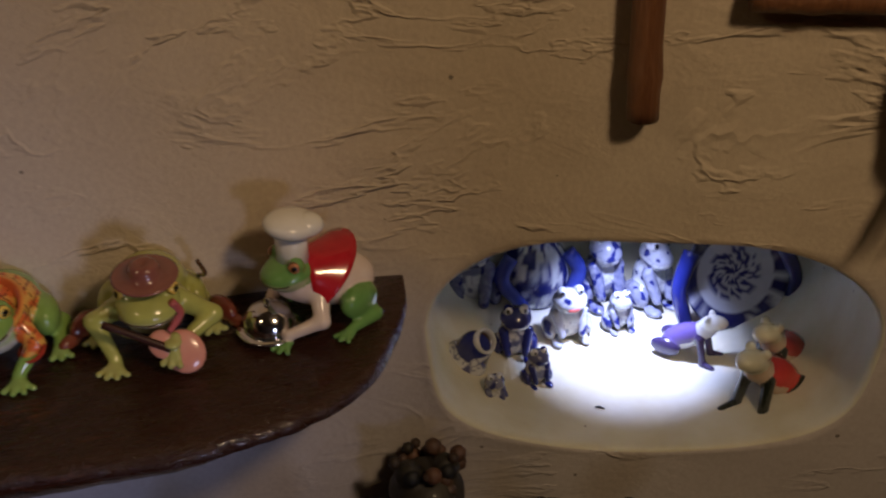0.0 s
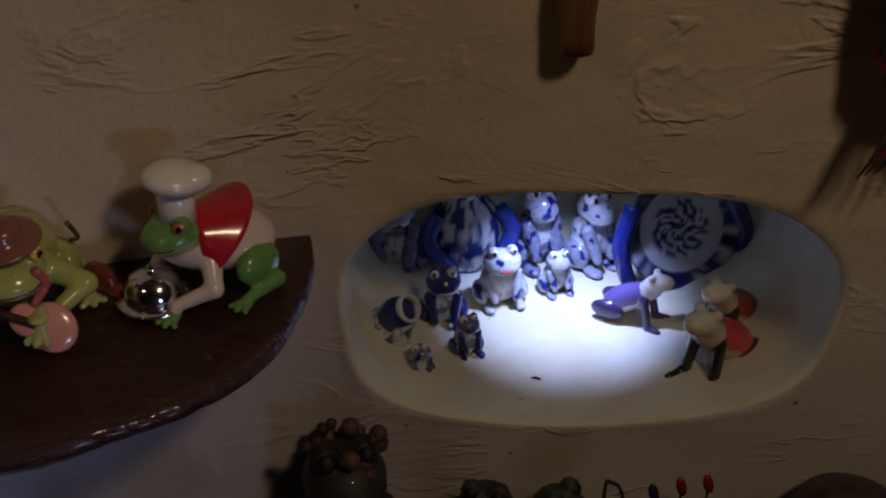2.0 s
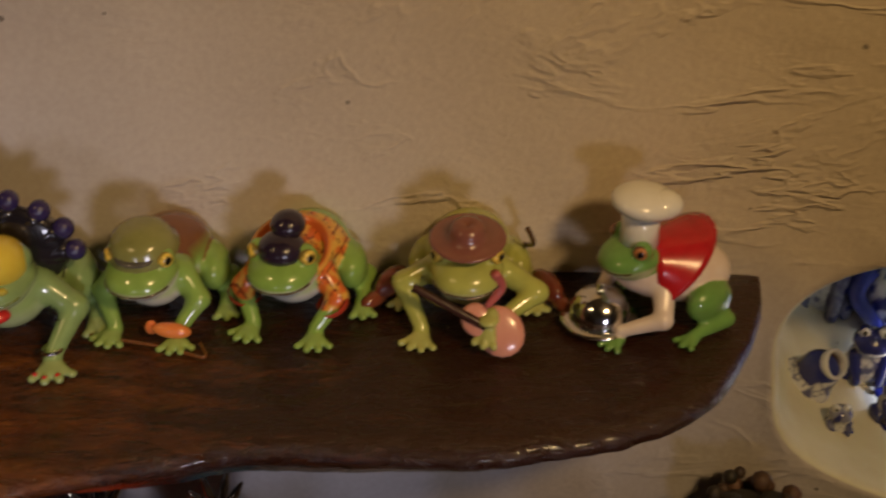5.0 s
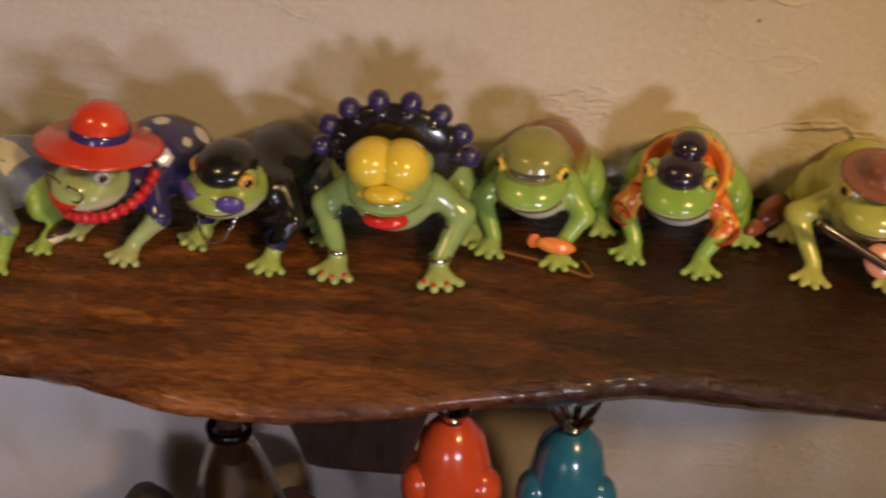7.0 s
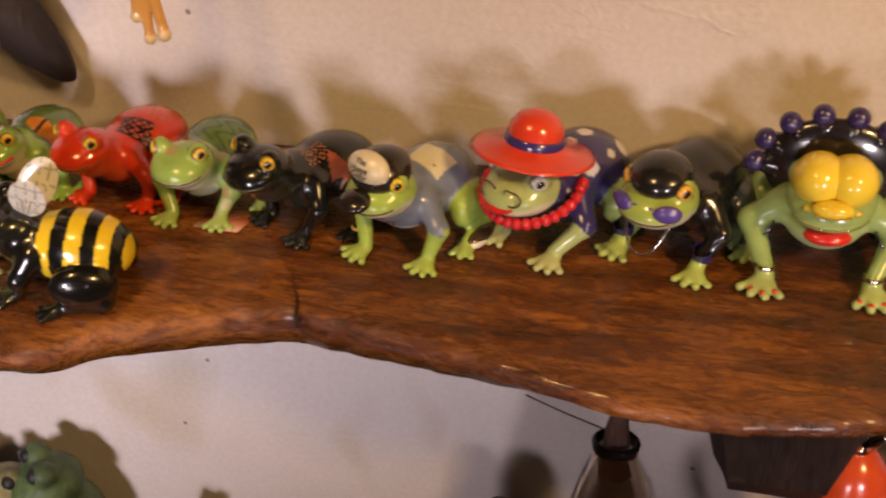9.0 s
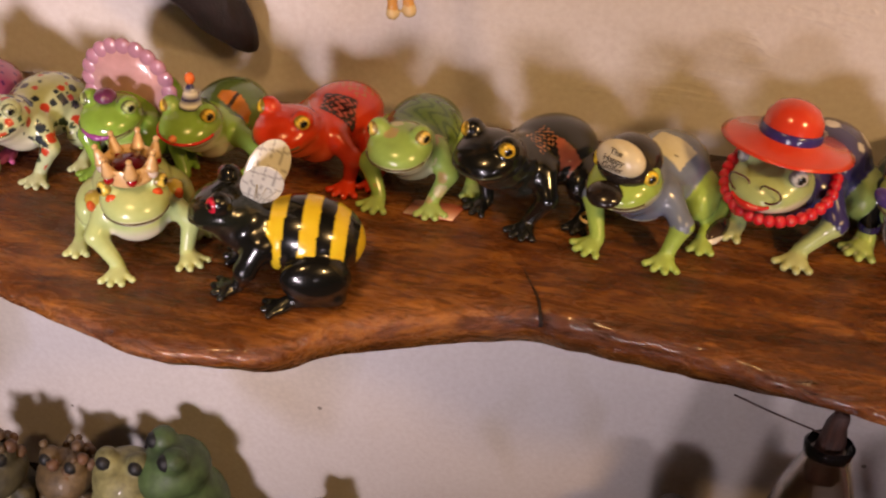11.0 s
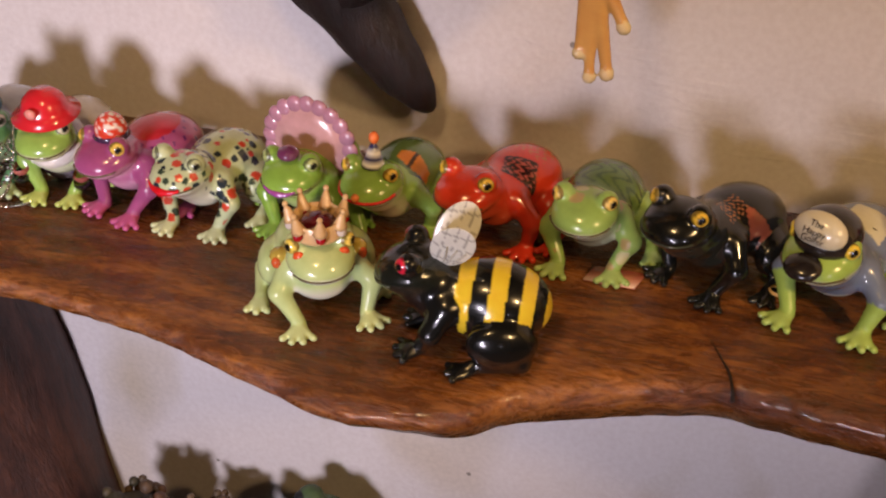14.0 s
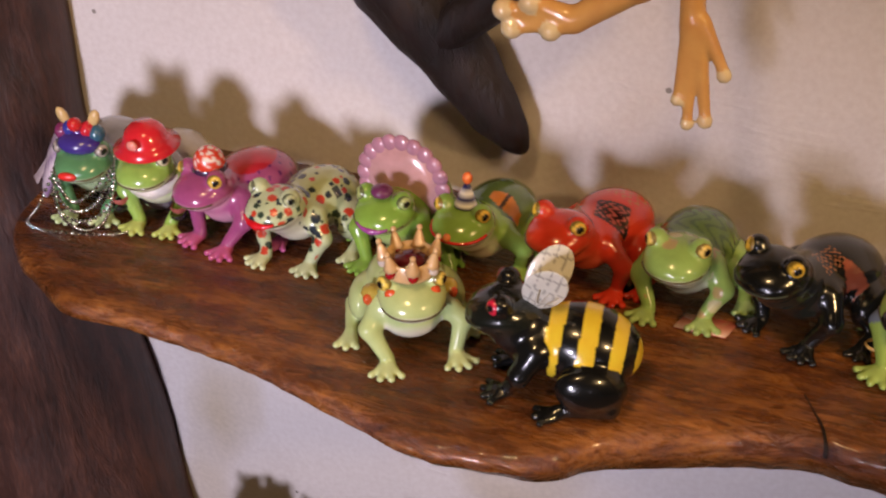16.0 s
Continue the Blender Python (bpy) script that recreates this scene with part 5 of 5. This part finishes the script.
def little_frog(u, d, h, heading, seed, dark, label, w=1.0, lips=None):
    pr = upright_frog(h, w)
    c = frog_clay(pr, blue_white(seed, dark), 0.0016 if h < 0.06 else 0.0020)
    k = h / 0.1
    for s in (-1, 1):
        ld = Vector((s * 0.2, -0.95, 0.2)).normalized()
        c.ball((s * 0.012 * k * w, -0.011 * k, 0.091 * k), 0.0062 * k, lambda q, a=ld: BLACK if q.dot(a) > 0.82 else (0.75, 0.76, 0.78), None, 12, 10)
    if lips:
        c.ball((0, -0.028 * k, 0.0675 * k), (0.011 * k, 0.004 * k, 0.004 * k), lips, None, 12, 8)
    return c.done("frog_figurine", niche_place(u, d, heading), label, "blue and white frogs in the niche")


little_frog(-0.157, 0.200, 0.086, 6, 3, 0.95, "dark blue and white porcelain frog sitting up")
little_frog(-0.083, 0.248, 0.086, 14, 11, 0.20, "white porcelain frog with pink lips", lips=(0.6, 0.12, 0.10), w=1.15)
little_frog(-0.010, 0.272, 0.064, 20, 19, 0.38, "small white and blue porcelain frog")
little_frog(-0.128, 0.138, 0.058, 25, 23, 0.85, "small cobalt spotted porcelain frog")
little_frog(-0.184, 0.088, 0.052, 18, 31, 0.72, "small white porcelain frog with blue spiral")
little_frog(-0.222, 0.318, 0.140, 6, 41, 0.6, "tall blue and white porcelain frog vase", 0.9)
little_frog(-0.030, 0.346, 0.122, 18, 47, 0.55, "white and blue porcelain frog jug", 0.75)
little_frog(0.040, 0.338, 0.116, 34, 53, 0.42, "white porcelain cat-like frog with blue spots", 0.72)


def open_mouth_jug(u, d):
    pr = [blob((0, 0, 0.024), (0.022, 0.026, 0.024), None, "body"), blob((0.004, -0.012, 0.046), (0.018, 0.018, 0.016), rot3(30), "head", 0.01)]
    for s in (-1, 1):
        pr.append(blob((s * 0.020, 0.004, 0.012), (0.009, 0.018, 0.012), None, "thigh", 0.004))
    c = frog_clay(pr, blue_white(61, 1.15), 0.0018)
    c.turned([(0.0125, -0.006), (0.0145, 0.0), (0.0125, 0.003), (0.009, -0.004), (0.0, -0.010)], (0.007, -0.024, 0.058), lambda f, a: CREAM if f < 0.6 else (0.05, 0.025, 0.02), rot3(58, 12, 0), 20)
    return c.done("frog_jug", niche_place(u, d, 48, 1.25), "dark blue porcelain jug shaped like a gaping frog", category="jug")


open_mouth_jug(-0.224, 0.140)


def big_vase(u, d):
    c = Clay()
    def col(f, a):
        k = noise.noise((math.cos(a) * 5, math.sin(a) * 5, f * 11))
        return lerp3(CREAM, COBALT, min(1, max(0, (k + 0.12) * 5)))
    c.turned([tuple(q) for q in smooth_path([(0.0, 0), (0.032, 0.0), (0.046, 0.022), (0.050, 0.048), (0.044, 0.076), (0.030, 0.096), (0.026, 0.108), (0.031, 0.116), (0.026, 0.114), (0.0, 0.10)], 46)], (0, 0, 0), col, None, 64)
    for s in (-1, 1):
        c.rope([(s * 0.040, -0.02, 0.085), (s * 0.056, -0.03, 0.055), (s * 0.030, -0.048, 0.020), (s * 0.028, -0.060, 0.006)], [0.012, 0.012, 0.009, 0.008], (0.035, 0.05, 0.26), 14, 10)
    return c.done("frog_vase", niche_place(u, d, 14, 1.02), "round blue and white porcelain frog pot", category="vase")


big_vase(-0.128, 0.345)


def frog_plate(u, d):
    c = Clay()
    def col(f, a):
        if f > 0.62:
            k = noise.noise((math.cos(a) * 4 + f * 3, math.sin(a) * 4, 3.0))
            return lerp3((0.013, 0.016, 0.10), CREAM, min(1, max(0, (k - 0.10) * 5)))
        k = noise.noise((f * 16 * math.cos(a), f * 16 * math.sin(a) + 9, 2.0))
        return COBALT if (f < 0.42 and k > -0.02) else lerp3(CREAM, (0.3, 0.33, 0.5), 0.15)
    c.turned([(0.0, 0.0), (0.004, 0.0), (0.008, 0.0), (0.012, 0.0), (0.016, 0.0), (0.020, 0.0), (0.024, 0.0005), (0.028, 0.001), (0.034, 0.002), (0.040, 0.003), (0.044, 0.005), (0.047, 0.006), (0.054, 0.010), (0.060, 0.013), (0.063, 0.010), (0.060, 0.004), (0.04, -0.004), (0.0, -0.006)], (0, 0, 0.062), col, rot3(72), 44)
    for s in (-1, 1):
        c.ball((s * 0.020, 0.006, 0.122), (0.013, 0.010, 0.011), COBALT, None, 12, 8)
        c.rope([(s * 0.052, 0.0, 0.095), (s * 0.068, -0.012, 0.055), (s * 0.058, -0.022, 0.010)], [0.010, 0.009, 0.008], COBALT, 12, 10)
        c.ball((s * 0.050, -0.024, 0.007), (0.017, 0.012, 0.007), (0.03, 0.05, 0.25), None, 12, 8)
    c.ball((0, 0.008, 0.112), (0.034, 0.010, 0.014), COBALT, None, 16, 10)
    return c.done("frog_plate", niche_place(u, d, 14, 1.26), "blue and white porcelain dish with a frog rim", category="plate")


frog_plate(0.148, 0.298)


def long_frog(u, d, heading, head_c, mid_c, leg_c, label, size=1.0):
    pr = [blob((0, 0.012, 0.030), (0.019, 0.036, 0.018), rot3(-34), "body"), blob((0, -0.020, 0.052), (0.012, 0.015, 0.012), rot3(-30), "chest", 0.012), blob((0, -0.030, 0.066), (0.013, 0.019, 0.010), rot3(-12), "head", 0.008)]
    for s in (-1, 1):
        pr.append(blob((s * 0.009, -0.022, 0.074), 0.0048, None, "head", 0.003))
        pr.append(blob((s * 0.018, 0.030, 0.016), (0.008, 0.022, 0.013), None, "leg", 0.004))
        pr.append(limb((s * 0.012, -0.016, 0.040), (s * 0.015, -0.024, 0.006), 0.006, 0.005, "leg", 0.004))
        pr.append(limb((s * 0.015, -0.024, 0.005), (s * 0.019, -0.040, 0.004), 0.005, 0.004, "leg", 0.003))
    def paint(p, n, t):
        if t == "leg":
            return leg_c
        if t == "head":
            return head_c
        if t == "chest" or n[2] < -0.2:
            return lerp3(head_c, mid_c, 0.25)
        return mid_c if p[2] > 0.018 else leg_c
    c = frog_clay(pr, paint, 0.0016)
    return c.done("frog_figurine", niche_place(u, d, heading, size), label, "painted frogs in the niche")


long_frog(0.163, 0.098, -48, (0.56, 0.55, 0.40), (0.52, 0.03, 0.02), (0.015, 0.02, 0.015), "cream, red and black glazed frog looking up", 1.35)
long_frog(0.192, 0.168, -46, (0.62, 0.60, 0.42), (0.40, 0.04, 0.03), (0.02, 0.025, 0.02), "cream and dark red glazed frog", 1.25)
long_frog(0.082, 0.205, 60, (0.66, 0.66, 0.58), (0.13, 0.09, 0.27), (0.05, 0.035, 0.10), "white and violet glazed frog lying low", 0.98)


def niche_crumb():
    c = Clay()
    c.rope([(-0.006, 0, 0.0015), (0, 0.001, 0.0018), (0.006, -0.001, 0.0015)], [0.0008, 0.0014, 0.0008], (0.02, 0.015, 0.012), 8, 6)
    return c.done("twig_crumb", niche_place(-0.048, 0.084, -12), "dark twig crumb on the niche floor", category="crumb", mats=(STONEWARE, METAL))


niche_crumb()

# ---- the ledges below and what stands on them ----
LEDGE, MID_LEDGE, LOW_LEDGE = 0.80, 0.70, 0.60


def ledge(x0, x1, z, label):
    verts, faces = [], []
    xs = np.linspace(x0, x1, 40)
    for x in xs:
        back, front = float(wall_y(x)) + 0.02, float(wall_y(x)) - 0.21 + 0.008 * noise.noise((x * 6, z, 0))
        verts += [(x, back, z), (x, front + 0.004, z), (x, front, z - 0.006), (x, front + 0.01, z - 0.035), (x, back, z - 0.035)]
    for i in range(len(xs) - 1):
        for j in range(5):
            faces.append((5 * i + j, 5 * i + 5 + j, 5 * i + 5 + (j + 1) % 5, 5 * i + (j + 1) % 5))
    faces += [(0, 1, 2, 3, 4), tuple(5 * (len(xs) - 1) + k for k in (4, 3, 2, 1, 0))]
    return tagged(mesh_object("lower_shelf", verts, faces, [DARK_WOOD], False), label, "shelf")


ledge(0.58, 1.50, LEDGE, "dark wooden lower shelf under the niche")
ledge(-0.27, 0.45, MID_LEDGE, "dark wooden lower shelf under the slab shelf")
ledge(-1.12, -0.50, LOW_LEDGE, "dark wooden bottom shelf near the trunk post")


def crowned_pot(x, y, top, colour, label):
    c = Clay()
    h = top - MID_LEDGE
    prof = [(0.0, 0), (0.036, 0), (0.046, 0.03), (0.050, 0.09), (0.047, 0.14), (0.038, 0.19), (0.030, 0.222), (0.014, 0.238), (0.0, 0.240)]
    k = (h - 0.035) / 0.24
    c.turned([(r, z * k) for r, z in prof], (0, 0, 0), colour, None, 28)
    for s in (-1, 1):
        c.ball((s * 0.028, -0.012, 0.185 * k), (0.020, 0.020, 0.028), colour, None, 16, 10)
        c.rope([(s * 0.040, -0.01, 0.16 * k), (s * 0.05, -0.03, 0.11 * k), (s * 0.02, -0.05, 0.07 * k)], [0.014, 0.013, 0.010], colour, 12, 10)
    metal = (0.32, 0.27, 0.22)
    zc = 0.236 * k
    c.turned([(0.008, 0), (0.0105, 0.004), (0.009, 0.012), (0.0, 0.012)], (0, 0, zc), metal, None, 14, 1)
    for i in range(6):
        a = 2 * math.pi * i / 6 + 0.3
        d = (math.sin(a), math.cos(a))
        c.rope([(0.008 * d[0], 0.008 * d[1], zc + 0.010), (0.017 * d[0], 0.017 * d[1], zc + 0.024), (0.024 * d[0], 0.024 * d[1], zc + 0.036)], [0.0042, 0.0042, 0.001], metal, 8, 8, 1)
    return c.done("frog_figurine", Matrix.Translation((x, y, MID_LEDGE)), label, "crowned frogs on the lower shelf")


crowned_pot(0.098, -0.155, 1.08, (0.62, 0.075, 0.02), "orange glazed frog prince with a metal crown")
crowned_pot(0.206, -0.150, 1.075, (0.02, 0.14, 0.22), "teal blue glazed frog prince with a metal crown")


def glass_bottle():
    verts, faces = [], []
    prof = [(0.0, 0.0), (0.060, 0.0), (0.066, 0.012), (0.062, 0.07), (0.048, 0.13), (0.030, 0.19), (0.020, 0.215), (0.022, 0.225), (0.018, 0.228), (0.016, 0.215), (0.027, 0.188), (0.045, 0.128), (0.059, 0.07), (0.062, 0.014), (0.0, 0.006)]
    seg = 28
    for r, z in prof:
        for i in range(seg):
            a = 2 * math.pi * i / seg
            verts.append((r * math.cos(a), r * math.sin(a), z))
    for j in range(len(prof) - 1):
        for i in range(seg):
            a, b = j * seg + i, j * seg + (i + 1) % seg
            faces.append((a, b, b + seg, a + seg))
    root = mesh_object("glass_bottle", verts, faces, [GLASS])
    root.location, root.scale = (-0.114, -0.150, MID_LEDGE), (1.05, 0.9, 1.352)
    tagged(root, "smoky brown conical glass bottle with a raffia stopper", "bottle")
    v, f = [], []
    tube_rings(v, f, smooth_path([(0.0, 0, 0.196), (0.0, 0, 0.222), (0.001, 0, 0.244), (0.003, 0, 0.256)], 10), np.linspace(0.015, 0.006, 10), 14, 0.3)
    tube_rings(v, f, smooth_path([(-0.01, 0, 0.235), (-0.05, 0.01, 0.240), (-0.085, 0.02, 0.245)], 12), [0.0008] * 12, 5)
    mesh_object("stopper", v, f, [POST_WOOD], True, None, root)
    return root


glass_bottle()


def round_pot(x, y, r, h, colour, label, base=LEDGE, mats=(STONEWARE, METAL)):
    c = Clay()
    c.turned([(0, 0), (0.6 * r, 0), (0.95 * r, 0.25 * h), (r, 0.5 * h), (0.85 * r, 0.8 * h), (0.45 * r, 0.97 * h), (0, h)], (0, 0, 0), colour, None, 24)
    return c.done("round_ornament", Matrix.Translation((x, y, base)), label, category="ornament", mats=mats)


round_pot(-0.235, -0.10, 0.035, 0.14, (0.02, 0.013, 0.010), "dark brown round ornament on the lower shelf", MID_LEDGE)
round_pot(-0.075, -0.10, 0.04, 0.15, (0.06, 0.02, 0.02), "dull red round ornament on the lower shelf", MID_LEDGE)
round_pot(1.235, -0.255, 0.070, 0.115, (0.05, 0.035, 0.035), "dark round pot on the lower shelf")


def stone_frog(x, y, top, base, w, colour, heading, label, crest=False):
    h = top - base
    pr = upright_frog(h, w)
    c = frog_clay(pr, lambda p, n, t: lerp3(colour, (0.34, 0.30, 0.16), 0.6 if (n[1] < -0.5 and t == "body") else 0.0), h / 42)
    k = h / 0.1
    for s in (-1, 1):
        c.ball((s * 0.012 * k * w, -0.011 * k, 0.091 * k), 0.006 * k, BLACK, None, 10, 8)
    if crest:
        for i in range(22):
            a = i * 2.4
            c.ball(((0.006 + 0.018 * hashed(i, 5, 2)) * k * math.cos(a), 0.018 * k * math.sin(a), (0.078 + 0.022 * hashed(i, 3, 1)) * k), (0.003 + 0.003 * hashed(i, 8, 1)) * k, lerp3(colour, (0.13, 0.06, 0.03), hashed(i, 1, 2)), None, 8, 6)
    m = Matrix.Translation((x, y, base)) @ Matrix.Rotation(radians(heading), 4, "Z")
    return c.done("stoneware_frog", m, label, "mossy frogs on the bottom shelf", (STONEWARE, METAL))


stone_frog(-0.935, -0.085, 0.745, LOW_LEDGE, 1.0, (0.10, 0.065, 0.03), -10, "brown stoneware frog with a flowered head", True)
stone_frog(-0.857, -0.085, 0.765, LOW_LEDGE, 1.0, (0.19, 0.18, 0.075), 0, "olive stoneware frog sitting upright")
stone_frog(-0.795, -0.075, 0.785, LOW_LEDGE, 0.9, (0.05, 0.09, 0.03), -50, "dark green stoneware frog looking aside")
stone_frog(-1.020, -0.110, 0.765, LOW_LEDGE, 1.1, (0.045, 0.04, 0.02), 10, "dark stoneware frog with a rough back", True)
stone_frog(-1.000, -0.165, 0.700, LOW_LEDGE, 1.1, (0.16, 0.24, 0.06), 0, "bright green frog with white eyes")
stone_frog(-0.635, -0.060, 0.700, LOW_LEDGE, 0.9, (0.06, 0.04, 0.02), 10, "brown stoneware frog beside the wall")
stone_frog(0.715, -0.080, 1.000, LEDGE, 0.9, (0.025, 0.02, 0.012), 0, "dark stoneware figure with a leafy head", True)
stone_frog(0.862, -0.125, 0.935, LEDGE, 0.9, (0.035, 0.025, 0.018), -30, "small dark stoneware frog looking aside")
stone_frog(0.932, -0.150, 0.930, LEDGE, 0.9, (0.035, 0.03, 0.022), 30, "small dark stoneware frog with raised head")


def flower_pins():
    for x, y, top, col, name in ((1.028, -0.19, 0.932, (0.03, 0.02, 0.12), "dark blue"), (1.058, -0.195, 0.937, (0.22, 0.01, 0.015), "deep red"), (1.084, -0.205, 0.942, (0.28, 0.015, 0.02), "bright red")):
        c = Clay()
        h = top - LEDGE
        c.turned([(0, 0), (0.014, 0), (0.014, 0.004), (0.0, 0.006)], (0, 0, 0), (0.05, 0.03, 0.02), None, 12)
        c.rope([(0.004, 0, 0.003), (0.002, 0, h * 0.5), (0, 0, h - 0.02)], 0.0015, (0.03, 0.025, 0.02), 10, 6)
        c.ball((0, 0, h - 0.012), (0.006, 0.006, 0.014), col, rot3(0, -14, 0), 12, 8)
        c.done("flower_pin", Matrix.Translation((x, y, LEDGE)), name + " glass flower bud on a wire stem", "wire flowers on the lower shelf", category="ornament")


flower_pins()


def wire_stand():
    c = Clay()
    c.rope([(-0.012, 0, 0), (-0.010, 0, 0.12), (-0.004, 0, 0.130), (0.012, 0, 0.105), (0.022, 0, 0.0)], 0.0022, (0.03, 0.022, 0.015), 24, 6)
    return c.done("wire_loop", Matrix.Translation((0.990, -0.17, LEDGE)), "bent dark wire loop on the lower shelf", category="ornament", mats=(STONEWARE, METAL))


wire_stand()


def climbing_frog():
    """Orange-yellow frog that clings above the shelf; its long legs hang down."""
    skin = (0.66, 0.34, 0.10)
    pale = (0.72, 0.55, 0.30)
    y = -0.150
    pr = [blob((-0.555, -0.085, 1.62), (0.035, 0.045, 0.075), None, "body", 0.02), blob((-0.555, -0.10, 1.72), (0.04, 0.045, 0.03), None, "head", 0.02), limb((-0.53, -0.09, 1.70), (-0.52, -0.12, 1.80), 0.012, 0.010, "leg", 0.01)]
    pr += [limb((-0.535, -0.09, 1.58), (-0.522, y, 1.53), 0.012, 0.009, "leg", 0.01), limb((-0.522, y, 1.53), (-0.517, y, 1.462), 0.0085, 0.0095, "leg", 0.006)]
    for dx, dz, r in ((-0.010, -0.062, 0.0036), (-0.001, -0.080, 0.0040), (0.012, -0.076, 0.0044), (0.022, -0.038, 0.0042)):
        pr.append(limb((-0.516 + dx * 0.3, y - 0.003, 1.468), (-0.512 + dx, y - 0.006, 1.470 + dz), 0.0060, r, "toe", 0.003))
        pr.append(blob((-0.512 + dx, y - 0.007, 1.469 + dz), r * 1.35, None, "tip", 0.002))
    pr += [limb((-0.565, -0.09, 1.57), (-0.555, y, 1.490), 0.014, 0.012, "leg", 0.01), limb((-0.555, y, 1.490), (-0.605, y, 1.455), 0.012, 0.010, "leg", 0.006)]
    for dx, dz in ((-0.055, 0.004), (-0.048, -0.010), (-0.034, 0.012), (-0.018, -0.008)):
        pr.append(limb((-0.602, y, 1.457), (-0.602 + dx, y - 0.005, 1.457 + dz), 0.0085, 0.0060, "toe", 0.003))
        pr.append(blob((-0.602 + dx, y - 0.006, 1.456 + dz), 0.0085, None, "tip", 0.002))
    pr += [limb((-0.58, -0.09, 1.66), (-0.64, -0.11, 1.57), 0.012, 0.009, "leg", 0.01), limb((-0.64, -0.11, 1.57), (-0.64, -0.09, 1.52), 0.009, 0.008, "leg", 0.005)]
    c = frog_clay(pr, lambda p, n, t: pale if t == "tip" else skin, 0.0026)
    return c.done("climbing_frog", Matrix.Identity(4), "orange-yellow resin frog clinging with dangling long legs")


climbing_frog()


def feather_mask():
    """Dark hanging ornament with red straps beside the niche."""
    c = Clay()
    c.ball((0, 0, 0.10), (0.050, 0.030, 0.13), (0.022, 0.015, 0.010), None, 20, 14)
    c.turned([(0.040, -0.006), (0.046, 0), (0.040, 0.006)], (0, 0, 0.02), (0.20, 0.012, 0.012), rot3(0, 8, 0), 20)
    for k in range(9):
        a = -1.2 + 0.3 * k
        c.rope([(0.03 * math.sin(a), -0.01, 0.0), (0.05 * math.sin(a), -0.02, -0.04), (0.055 * math.sin(a) - 0.01, -0.015, -0.07 - 0.02 * hashed(k, 2, 3))], [0.004, 0.003, 0.0008], (0.13, 0.02, 0.012) if k % 2 else (0.03, 0.025, 0.015), 10, 6)
    c.ball((0.012, -0.02, -0.03), 0.010, (0.10, 0.09, 0.06), None, 12, 8)
    return c.done("hanging_ornament", Matrix.Translation((1.228, -0.225, 1.375)), "dark hanging ornament with red straps on the wall", category="ornament", mats=(STONEWARE, METAL))


feather_mask()
